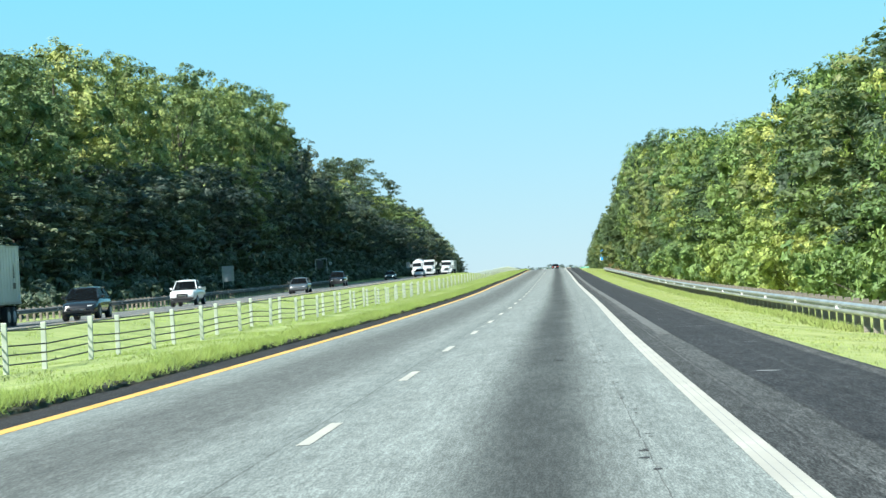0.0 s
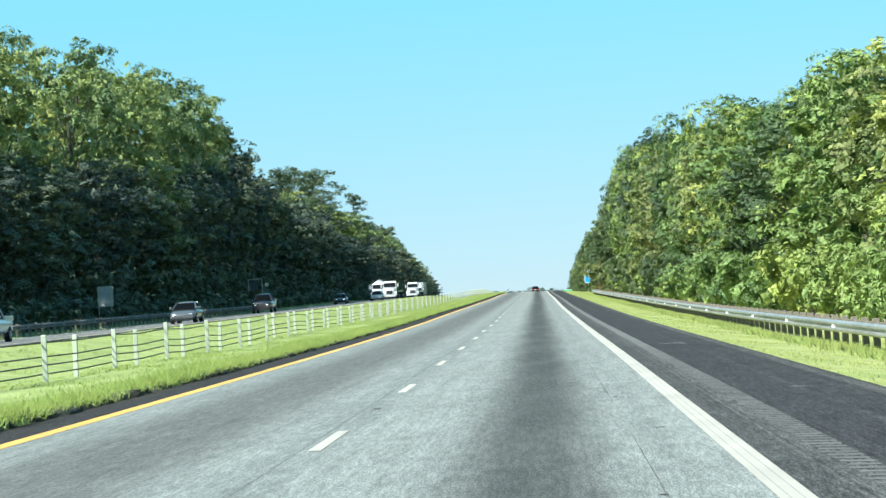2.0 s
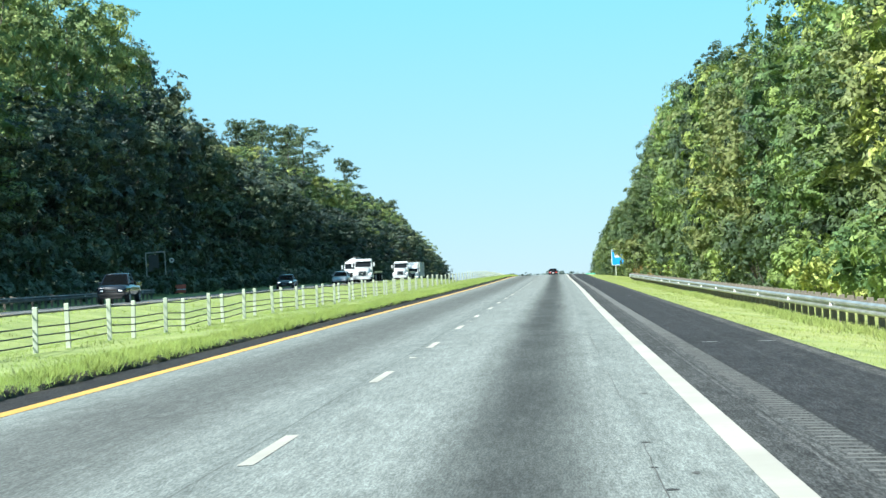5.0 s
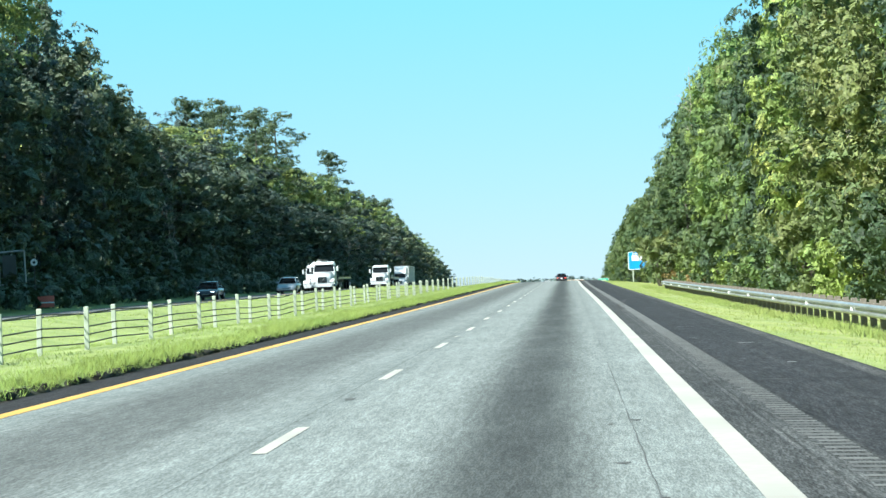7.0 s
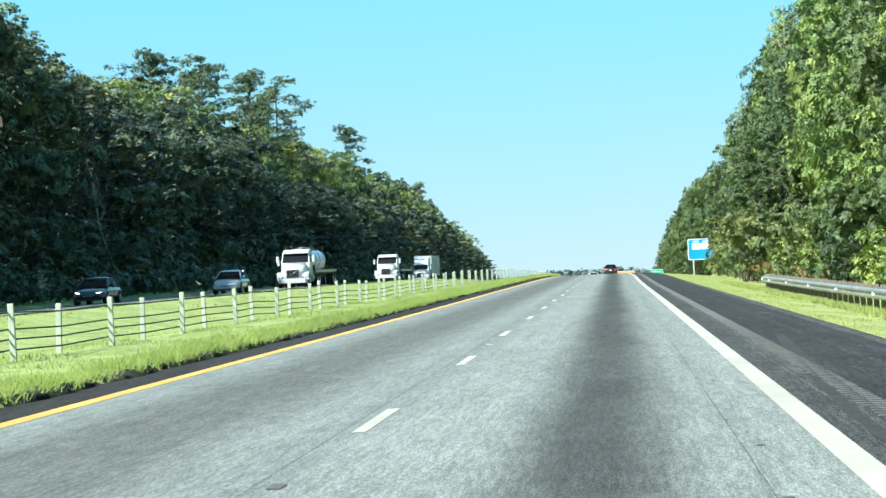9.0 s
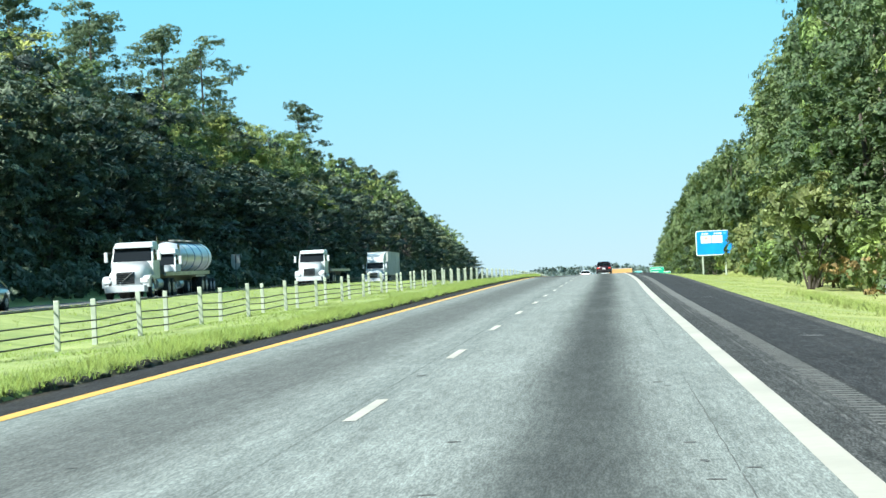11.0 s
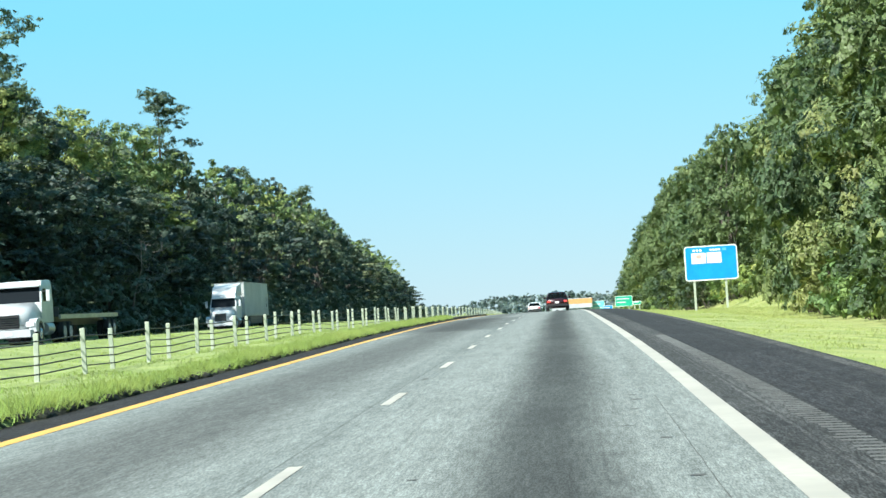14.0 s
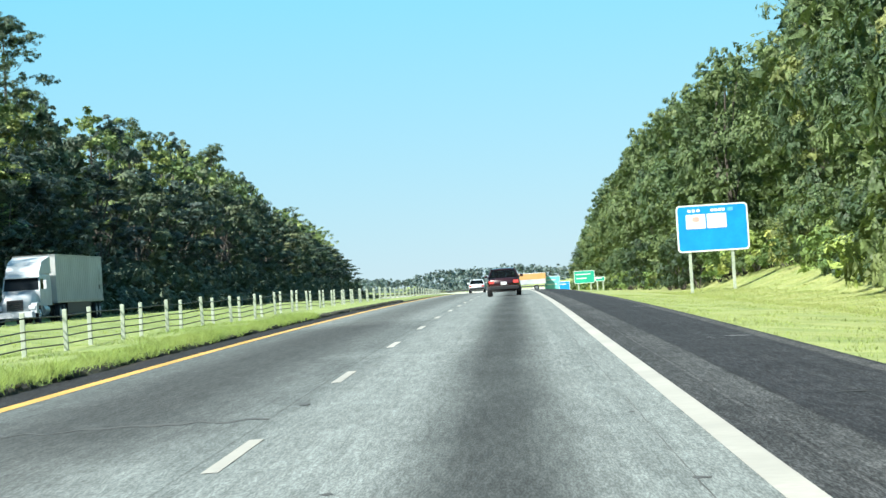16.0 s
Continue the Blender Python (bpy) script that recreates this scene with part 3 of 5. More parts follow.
    blotch("scrape_mark", u, y, rnd.uniform(0.05, 0.28), rnd.uniform(0.03, 0.12), "scuff" if rnd.random() < 0.7 else "tar", shoulder)
for y0, bend in ((283, 0.9), (284, 0.75)):
    ys = np.linspace(y0, y0 + 24, 16)
    us = 3.95 + bend * ((ys - y0) / 24) ** 1.5 * 0.9 + (0.0 if bend > 0.8 else 0.22)
    X, Zz = us + road_x(ys), road_z(ys) + pave_z(us) + 0.005
    v = np.concatenate([np.stack([X - 0.06, ys, Zz], -1), np.stack([X + 0.06, ys, Zz], -1)])
    f = [(i, i + 16, i + 17, i + 1) for i in range(15)]
    mark = new("tyre_mark", raw_mesh("tyre_mark", v, f, "rubber_mark"))
    mark.parent = shoulder



def crack(u0, y0, u1, y1, parent, wide=0.02, n=14):
    """A jagged dark crack across the road."""
    v, f = [], []
    for i in range(n + 1):
        t = i / n
        u, y = u0 + (u1 - u0) * t + rnd.uniform(-0.05, 0.05), y0 + (y1 - y0) * t + rnd.uniform(-0.25, 0.25)
        w = wide * rnd.uniform(0.4, 1.6)
        for d in (-1, 1):
            uu, yy = u + d * w * 0.3, y + d * w * 4
            v.append((uu + float(road_x(yy)), yy, float(road_z(yy)) + float(pave_z(uu)) + 0.003))
    f = [(2 * i, 2 * i + 1, 2 * i + 3, 2 * i + 2) for i in range(n)]
    ob = new("crack", raw_mesh("crack", v, f, "crack_fill"))
    ob.parent = parent


crack(-3.7, 500.6, -0.15, 501.0, road, 0.028, 22)
# the open joint that runs along the driving lane, with short spalls beside it
def joint_u(y):
    return float(np.interp(y, [0, 30, 200, 390, 500, 560], [2.84, 2.83, 2.92, 3.02, 3.16, 3.18]))


y = 8.0
while y < 560:
    run = rnd.uniform(5, 16)
    n = int(run / 0.35)
    vs = []
    for i in range(n + 1):
        yy = y + run * i / n
        u, w = joint_u(yy) + rnd.uniform(-0.006, 0.006), rnd.uniform(0.002, 0.006)
        vs += [(uu + float(road_x(yy)), yy, float(road_z(yy)) + float(pave_z(uu)) + 0.003) for uu in (u - w, u + w)]
    part("crack", raw_mesh("crack", vs, [(2 * i, 2 * i + 1, 2 * i + 3, 2 * i + 2) for i in range(n)], "crack_fill"), None, road)
    for k in range(rnd.choice([0, 1, 2, 3]) + (6 if y < 60 else 0)):
        yy = y + rnd.uniform(0, run)
        blotch("spall", joint_u(yy) + rnd.uniform(-0.05, 0.1), yy, rnd.uniform(0.02, 0.055), rnd.uniform(0.03, 0.1), "tar", road)
    y += run + rnd.choice([0.2, 0.5, 3.0, 6.0])
# worn grooves in the white edge line
for du in (-0.045, 0.035):
    stripe("worn_groove", WHITE_U + du - 0.004, WHITE_U + du + 0.004, near_ys[(near_ys > 0) & (near_ys < 150)], pave_z, "scuff", road, 0.006)
for k in range(5):
    y = rnd.uniform(60, 540)
    u = rnd.choice([-3.4, -2.6, -0.9, 0.4, 2.4])
    crack(u, y, u + rnd.uniform(0.5, 1.3), y + rnd.uniform(-1.5, 1.5), road, 0.003, 12)
# grooved warning strip in the hard shoulder
groove_v, groove_f = [], []
for k in range(1330):
    y = 48 + k * 0.32
    jag = rnd.uniform(-0.03, 0.04)
    for y0, y1 in ((-0.06, 0.0), (0.0, 0.06)):
        b = len(groove_v)
        za, zb = (0.003, 0.009) if y0 < 0 else (0.009, 0.003)
        for u, yy, z in ((4.19 + jag, y + y0, za), (4.45, y + y0, za), (4.45, y + y1, zb), (4.19 + jag, y + y1, zb)):
            groove_v.append((u + float(road_x(yy)), yy, float(road_z(yy)) + float(pave_z(u)) + z))
        groove_f.append((b, b + 1, b + 2, b + 3))
M["rumble"] = surface("rumble_strip_asphalt", (0.1, 0.103, 0.101), (0.06, 0.063, 0.063), (0.13, 0.133, 0.13), 16, 2.5, 0.9, world_coords=True)
rumble = new("rumble_strip", raw_mesh("rumble_strip", groove_v, groove_f, "rumble"))
tagged(rumble, "pale ridged rumble strip along the hard shoulder", "rumble strip", kind="stuff")

# ---- grass blades on the verges ----
rng = np.random.default_rng(11)


def blades(name, n, u_of, y_of, tall, label, wide=0.018):
    """Tufts of three bent blades each, scattered by u_of and y_of."""
    u, y = u_of(n), y_of(n)
    h = tall(u, y) * rng.uniform(0.55, 1.25, n)
    x, z = u + road_x(y), road_z(y) + grass_height(u, y) - 0.02
    vs, fs, base = [], [], 0
    for b in range(3):
        a = rng.uniform(0, 2 * np.pi, n)
        w = rng.uniform(0.5, 1.0, n) * wide
        lean = rng.uniform(0.4, 1.5, n) * h
        dx, dy = np.cos(a), np.sin(a)
        ox, oy = rng.uniform(-0.12, 0.12, n), rng.uniform(-0.12, 0.12, n)
        p0 = np.stack([x + ox - dy * w, y + oy + dx * w, z], -1)
        p1 = np.stack([x + ox + dy * w, y + oy - dx * w, z], -1)
        p2 = np.stack([x + ox + dx * lean, y + oy + dy * lean, z + h], -1)
        vs.append(np.stack([p0, p1, p2], 1).reshape(-1, 3))
        fs.append(np.arange(n * 3).reshape(-1, 3) + base)
        base += n * 3
    ob = new(name, raw_mesh(name, np.concatenate(vs), np.concatenate(fs), "blade"))
    return tagged(ob, label, "grass", kind="stuff")


def along(lo, hi):
    return lambda n: rng.uniform(lo, hi, n)


blades("grass_fringe", 80000, lambda n: -4.66 - np.abs(rng.normal(0, 0.32, n)), along(26, 560), lambda u, y: 0.17 + 0.05 * np.sin(y * 2.1 + 3 * np.sin(y * 0.37)) + 0.04 * np.sin(y * 0.31), "uncut grass fringe beside the median strip", 0.011)
blades("median_grass", 56000, lambda n: -4.8 - 9 * rng.beta(1, 2.0, n), along(28, 560), lambda u, y: 0.07 + 0.02 * np.sin(u * 2.3 + 2 * np.sin(y * 0.35)), "short bright green median grass", 0.014)
blades("verge_grass", 45000, lambda n: 6.35 + 7 * rng.beta(1, 1.5, n), along(27, 600), lambda u, y: 0.06 + 0.02 * np.sin(u * 2.1 + 2 * np.sin(y * 0.4)), "short dry yellow-green verge grass", 0.014)
blades("weed_grass", 22000, lambda n: 9.7 + rng.normal(0, 0.35, n), along(60, 420), lambda u, y: 0.2 + 0 * u, "longer grass under the guard rail")
blades("bank_grass", 26000, lambda n: rng.uniform(12.0, 23, n), along(530, 670), lambda u, y: 0.1 + 0.03 * np.sin(u * 1.7 + y * 0.4), "rough dry grass on the bank behind the sign", 0.016)
blades("median_tufts", 12000, lambda n: -12 - 7.6 * rng.beta(1.6, 1, n), along(60, 640), lambda u, y: 0.09 + 0.03 * np.sin(u * 1.3 + 3 * np.sin(y * 0.11)), "longer tufts in the hollow of the median", 0.03)


# the torn edge of the turf, a lip of dark soil over the asphalt
lip_rng = np.random.default_rng(21)
lip_ys = np.arange(24.0, 620.0, 0.22)
lip_rows = []
for off, rise, loose in ((-4.86, 0.1, 0.02), (-4.7, 0.085, 0.05), (-4.62, 0.03, 0.05), (-4.56, -0.04, 0.03)):
    wave = 0.05 * np.sin(lip_ys * 0.9 + 2 * np.sin(lip_ys * 0.21)) + lip_rng.normal(0, loose, len(lip_ys))
    uu = off + wave * (0.4 if off < -4.8 else 1.0)
    lip_rows.append(np.stack([uu + road_x(lip_ys), lip_ys, road_z(lip_ys) + rise + lip_rng.normal(0, 0.012, len(lip_ys))], -1))
lip_n = len(lip_ys)
lip_i = np.concatenate([np.arange(lip_n - 1) + k * lip_n for k in range(3)])
M["soil"] = surface("dark_root_soil", (0.05, 0.045, 0.028), (0.025, 0.022, 0.015), (0.1, 0.1, 0.05), 14, 2.0, 0.95, world_coords=True, bump=0.6)
turf_edge = new("turf_edge", raw_mesh("turf_edge", np.concatenate(lip_rows), np.stack([lip_i, lip_i + lip_n, lip_i + lip_n + 1, lip_i + 1], -1), "soil"))
tagged(turf_edge, "ragged dark soil edge of the median turf", "ground", kind="structure")

# ---- trees ----
def leaf_sprays(g, p, nrm, size):
    """Small three-cornered leaf sprays at the points p, facing along nrm."""
    nrm = nrm / (np.linalg.norm(nrm, axis=1)[:, None] + 1e-9)
    a = np.cross(nrm, g.normal(size=nrm.shape))
    a /= np.linalg.norm(a, axis=1)[:, None] + 1e-9
    b = np.cross(nrm, a)
    s = (size * g.uniform(0.55, 1.4, len(p)))[:, None]
    tri = np.stack([p - a * s * 0.55, p + a * s * 0.3 + b * s * 0.4, p + a * s * 0.4 - b * s * 0.35], 1)
    return tri.reshape(-1, 3), np.arange(len(p) * 3).reshape(-1, 3)


def shell(g, n, low=-0.75):
    """Directions all round, few of them downwards."""
    d = g.normal(size=(n, 3))
    d /= np.linalg.norm(d, axis=1)[:, None]
    d[:, 2] = np.where(d[:, 2] < low, -d[:, 2], d[:, 2])
    return d


def crown_mesh(name, g, centres, radii, counts, leaf, material, flat=1.0, twig=24, inner=14):
    """Lobes of foliage: each carries rounded clumps of small leaves, with larger ragged sprays filling its inside."""
    ps, ns, qs, sizes = [], [], [], []
    for c, r, n in zip(centres, radii, counts):
        c = np.asarray(c, float)
        shape = g.uniform(0.75, 1.3, 3) * (1, 1, flat) * r
        k = max(2, int(n / twig))
        d = shell(g, k, -0.4)
        tips = c + d * g.uniform(0.66, 1.06, k)[:, None] * shape
        spread = r * g.uniform(0.2, 0.44, k)
        which = np.repeat(np.arange(k), twig)
        e = g.normal(size=(len(which), 3)) + d[which] * 0.7 + (0, 0, 0.4)
        e /= np.linalg.norm(e, axis=1)[:, None]
        ps.append(tips[which] + e * (spread[which] * g.uniform(0.45, 1.2, len(which)))[:, None] * (1, 1, 0.8 * flat))
        ns.append(e * 0.75 + d[which] * 0.65 + g.normal(size=e.shape) * 0.25)
        qs.append(c + shell(g, inner, -1.0) * g.uniform(0.05, 0.42, inner)[:, None] * shape)
        sizes.append(np.full(inner, r * 0.7))
    v, f = leaf_sprays(g, np.concatenate(ps), np.concatenate(ns), leaf)
    q = np.concatenate(qs)
    w, h = leaf_sprays(g, q, g.normal(size=q.shape), np.concatenate(sizes))
    return raw_mesh(name, np.concatenate([v, w]), np.concatenate([f, h + len(v)]), material)


def limb_bmesh(base, limbs, sides=7):
    """A bent tapered trunk and its limbs; each is a list of (point, radius)."""
    bm = bmesh.new()
    for chain in [base, *limbs]:
        n = sides if chain is base else 3
        rings = []
        for p, r in chain:
            rings.append([(p[0] + r * math.cos(2 * math.pi * i / n), p[1] + r * math.sin(2 * math.pi * i / n), p[2]) for i in range(n)])
        loft(bm, rings)
    return bm


def broadleaf(seed, tall, wide, low, lobes, per_lobe, leaf, material, name, label, flat=1.0, twig=24, back=0.45, lobe=(0.19, 0.4)):
    """A broadleaved tree: trunk with limbs, crown of uneven lobes from the height low upwards."""
    g, r = np.random.default_rng(seed), random.Random(seed)
    tree = thing(name, label, "tree", "roadside trees")
    mid, half = (tall + low) / 2, (tall - low) / 2
    centres, radii = [], []
    tries = 0
    while len(centres) < lobes and tries < 4000:
        tries += 1
        z = g.uniform(-0.97, 0.93)
        prof = math.sqrt(max(0.05, 1 - abs(z) ** 2.4)) * (1.0 - 0.15 * z)
        a, q, rad = g.uniform(0, 2 * np.pi), g.uniform(0.5, 1.02), wide * g.uniform(*lobe)
        c = np.array((wide * prof * q * 0.8 * math.cos(a), wide * prof * q * 0.8 * math.sin(a), mid + half * z * 0.93))
        if all(np.linalg.norm(c - o) > 0.5 * (rad + ro) for o, ro in zip(centres, radii)):
            centres.append(c)
            radii.append(rad)
    centres.append(np.array((g.normal(0, 0.4), g.normal(0, 0.4), tall - wide * 0.22)))
    radii.append(wide * 0.27)
    # the side towards the light and the open road (-x) is the leafier one
    counts = [max(18, int(per_lobe * (q / (wide * 0.3)) ** 2 * (1.0 if c[0] < 0.25 * wide else back))) for c, q in zip(centres, radii)]
    trunk = [((0, 0, -0.4), 0.02 * tall), ((r.uniform(-.2, .2), r.uniform(-.2, .2), tall * 0.25), 0.014 * tall), ((r.uniform(-.4, .4), r.uniform(-.4, .4), tall * 0.55), 0.01 * tall), ((0, 0, tall * 0.86), 0.003 * tall)]
    limbs = []
    for i in range(8):
        c = centres[i % len(centres)]
        z0 = tall * r.uniform(0.22, 0.6)
        limbs.append([((0, 0, z0), 0.006 * tall), ((c[0] * 0.5, c[1] * 0.5, (z0 + c[2]) / 2 + 0.4), 0.004 * tall), ((c[0] * 1.1, c[1] * 1.1, c[2] + 0.3), 0.002 * tall), ((c[0] * 1.15, c[1] * 1.15, c[2] + r.uniform(0, 0.8)), 0.0006 * tall)])
    part("trunk", limb_bmesh(trunk, limbs), "bark", tree)
    part("crown", crown_mesh("crown", g, centres, radii, counts, leaf, material, flat, twig), None, tree)
    return tree


def pine(seed, tall, wide, bare, leaf, label):
    """A tall pine: bare trunk, tiers of boughs with flat needle clumps."""
    g, r = np.random.default_rng(seed), random.Random(seed)
    tree = thing("pine_tree", label, "tree", "roadside pines")
    centres, radii, limbs = [], [], []
    z = bare
    while z < tall - 0.8:
        k = (z - bare) / (tall - bare)
        reach = wide * (0.5 + 0.5 * math.sin(math.pi * min(1, k * 0.75 + 0.15))) * (1 - 0.55 * k**3)
        turn = r.uniform(0, 6.28)
        for j in range(r.choice([3, 4, 4, 5])):
            a, ln = turn + j * 1.5 + r.uniform(-0.5, 0.5), reach * r.uniform(0.4, 1.05)
            tip = (ln * math.cos(a), ln * math.sin(a), z + r.uniform(-0.3, 1.2))
            limbs.append([((0, 0, z - 0.3), 0.07), ((tip[0] * 0.6, tip[1] * 0.6, z + 0.1), 0.045), (tip, 0.015)])
            for q in (0.6, 0.85, 1.05):
                centres.append((tip[0] * q + r.uniform(-0.4, 0.4), tip[1] * q + r.uniform(-0.4, 0.4), tip[2] + r.uniform(-0.2, 0.6)))
                radii.append(r.uniform(0.85, 1.45))
        z += r.uniform(1.3, 2.1)
    centres += [(0, 0, tall - 0.3), (0.3, 0.2, tall - 1.0), (-0.4, 0.1, tall - 0.8)]
    radii += [0.6, 0.8, 0.7]
    trunk = [((0, 0, -0.4), 0.34), ((0.15, 0.1, tall * 0.35), 0.26), ((0.05, -0.1, tall * 0.7), 0.17), ((0, 0, tall), 0.04)]
    part("trunk", limb_bmesh(trunk, limbs), "bark", tree)
    part("crown", crown_mesh("crown", g, centres, radii, [int(78 * (q / 0.9) ** 1.5) for q in radii], leaf, "leaf_pine", 0.6, 12, 4), None, tree)
    return tree


def shrub(seed, tall, wide, per_lobe, leaf, material, name, label):
    g = np.random.default_rng(seed)
    bush = thing(name, label, "shrub", "roadside shrubs")
    centres = [(g.uniform(-wide, wide) * 0.75, g.uniform(-wide, wide) * 0.75, tall * g.uniform(0.15, 0.8)) for i in range(13)]
    radii = [wide * g.uniform(0.28, 0.5) for c in centres]
    stems = [[((0, 0, -0.3), 0.06), ((c[0] * 0.4, c[1] * 0.4, c[2] * 0.5), 0.04), (c, 0.01)] for c in centres[:6]]
    part("stem", limb_bmesh(stems[0], stems[1:]), "bark", bush)
    part("foliage", crown_mesh("foliage", g, centres, radii, [per_lobe] * len(centres), leaf, material), None, bush)
    return bush


def ground_z(u, y):
    return float(road_z(y)) + float(grass_height(np.array(u, float), np.array(y, float)))


class Stock:
    """Trees of a few shapes; the first use of each shape places the original, later ones copies."""

    def __init__(self, makers):
        self.makers, self.made = makers, {}

    def plant(self, kind, u, y, rz, s, sink=0.0, sz=None):
        m = Matrix.LocRotScale((u + float(road_x(y)), y, ground_z(u, y) - sink), Euler((0, 0, rz)), (s, s, sz or s))
        if kind not in self.made:
            self.made[kind] = ob = self.makers[kind]()
            ob.matrix_basis = m
            return ob
        ob = copy_thing(self.made[kind], pose(0, 0, 0))
        ob.matrix_basis = m
        return ob


VINE_LABEL, OAK_LABEL = "tall roadside tree overgrown with sunlit yellow-green vines", "tall dark green broadleaf tree at the forest edge"
CROWN_LABEL, LAYER_LABEL = "tall grey-green broadleaf tree with a sunlit crown", "dark broadleaf tree with layered spreading boughs"
HILL_LABEL = "tall broadleaf tree with sunlight coloured into its broad yellow-green crown"
stock = Stock({
    "vine_a": lambda: broadleaf(21, 17.5, 5.2, 0.8, 52, 195, 0.345, "leaf_vine", "vine_covered_tree", VINE_LABEL),
    "vine_b": lambda: broadleaf(22, 15.5, 4.6, 0.5, 50, 185, 0.345, "leaf_vine", "vine_covered_tree", VINE_LABEL),
    "edge_a": lambda: broadleaf(23, 19.0, 5.0, 2.0, 52, 195, 0.345, "leaf_edge", "broadleaf_tree", OAK_LABEL),
    "edge_far": lambda: broadleaf(24, 17.5, 5.2, 0.8, 38, 150, 0.42, "leaf_edge", "vine_covered_tree", VINE_LABEL),
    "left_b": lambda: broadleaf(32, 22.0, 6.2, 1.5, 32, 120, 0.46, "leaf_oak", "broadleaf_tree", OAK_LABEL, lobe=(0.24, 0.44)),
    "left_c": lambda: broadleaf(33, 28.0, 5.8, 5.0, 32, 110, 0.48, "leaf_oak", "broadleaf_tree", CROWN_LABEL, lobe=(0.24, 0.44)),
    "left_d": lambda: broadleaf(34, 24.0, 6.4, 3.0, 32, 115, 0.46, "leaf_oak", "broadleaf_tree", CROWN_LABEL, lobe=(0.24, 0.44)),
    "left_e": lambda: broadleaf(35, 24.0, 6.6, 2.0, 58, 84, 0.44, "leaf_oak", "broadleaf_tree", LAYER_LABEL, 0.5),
    "hill_a": lambda: broadleaf(38, 28.0, 7.2, 5.0, 32, 210, 0.46, "leaf_sun_tint", "broadleaf_tree", HILL_LABEL, 0.85, 30, 0.8, (0.24, 0.46)),
    "hill_b": lambda: broadleaf(39, 26.0, 6.6, 4.0, 30, 200, 0.44, "leaf_sun_tint", "broadleaf_tree", HILL_LABEL, 0.85, 30, 0.8, (0.24, 0.46)),
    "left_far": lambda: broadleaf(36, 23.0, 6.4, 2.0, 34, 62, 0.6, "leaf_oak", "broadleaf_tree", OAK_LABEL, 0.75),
    "far_pale": lambda: broadleaf(37, 23.0, 6.0, 3.0, 32, 66, 0.6, "leaf_sun_tint", "broadleaf_tree", HILL_LABEL, 0.8),
    "pine_a": lambda: pine(41, 31.0, 5.8, 17.0, 0.36, "tall pine tree rising over the forest edge"),
    "pine_b": lambda: pine(42, 29.0, 5.2, 15.5, 0.36, "tall pine tree rising over the forest edge"),
    "bush_a": lambda: shrub(51, 4.2, 2.6, 130, 0.3, "leaf_vine", "shrub", "dense sunlit green shrub at the forest edge"),
    "bush_b": lambda: shrub(52, 3.2, 3.0, 130, 0.3, "leaf_vine", "shrub", "dense sunlit green shrub at the forest edge"),
    "bush_dark": lambda: shrub(54, 4.6, 2.8, 130, 0.3, "leaf_edge", "shrub", "dark green shrub leaning out over the verge"),
})
stock.makers["bush_low"] = lambda: shrub(55, 2.8, 2.6, 120, 0.3, "leaf_vine", "shrub", "low spreading yellow-green shrub at the forest foot")
BROWN = "low withered brown shrub at the foot of the forest"
stock.makers["bush_brown"] = lambda: shrub(53, 2.0, 1.7, 60, 0.3, "leaf_brown", "shrub", BROWN)
rt = random.Random(77)


def right_edge(y):
    """How far from the road's line the forest edge stands on the near side."""
    return float(np.interp(y, [0, 400, 440, 470, 540, 562, 640, 660, 685, 850, 1050], [13.2, 13.2, 14.0, 15.1, 15.2, 20.0, 21.6, 21.6, 15.3, 16.0, 17.6]))


def right_top(y):
    """Height of the tree tops along the near side."""
    return float(np.interp(y, [80, 124, 168, 198, 224, 240, 275, 296, 344, 395, 420, 486, 525, 560, 605, 640, 662, 690, 783, 878, 940, 985, 1010],
                           [11.8, 13, 12.6, 12.8, 15.2, 16.2, 17.6, 18, 20.6, 22.4, 23, 24.2, 20.5, 20.5, 23.6, 24.6, 24, 20.6, 19.8, 18.2, 14.2, 10, 7]))


def left_top(y):
    """Height of the tree tops beyond the opposite carriageway."""
    return float(np.interp(y, [60, 188, 216, 255, 313, 364, 396, 424, 447, 470, 526, 562, 600, 650, 700, 740, 790, 830, 885, 940, 985, 1030, 1110, 1188],
                           [16, 20, 24.4, 27.2, 30.3, 33, 34.6, 31, 25, 22.4, 22.8, 22.6, 22.6, 23.6, 23.6, 25.0, 24.8, 26, 26.4, 25.4, 21, 21.5, 20, 14]))


TALL = {"vine_a": 17.5, "vine_b": 15.5, "edge_a": 19.0, "edge_far": 17.5, "left_b": 22.0, "left_c": 28.0, "left_d": 24.0, "left_e": 24.0, "left_far": 23.0, "far_pale": 23.0, "hill_a": 28.0, "hill_b": 26.0}


def plant_to(kind, u, y, top, s):
    """A tree of the wanted height, its leafy side towards the road."""
    stock.plant(kind, u, y, (0.54 if u > 0 else 2.6) + rt.uniform(-0.6, 0.6), s, sz=top / TALL[kind])


y = 78.0
while y < 1000:
    e, h = right_edge(y), right_top(y)
    near = y < 560
    vines = float(np.interp(y, [225, 245, 340, 440, 460], [0.8, 0.5, 0.5, 0.4, 0.12]))
    kind = (rt.choice(["vine_a", "vine_b"]) if rt.random() < vines else "edge_a") if near else "edge_far"
    s = rt.uniform(0.8, 1.15) * min(1, 0.45 + h / 30)
    plant_to(kind, e + 4.5 * s + rt.uniform(-0.7, 1.6), y, h * rt.uniform(0.78, 1.0), s)
    y += (rt.uniform(4.6, 7.2) if near else rt.uniform(7.5, 10)) * s
y = 80.0
while y < 990:
    e = right_edge(y)
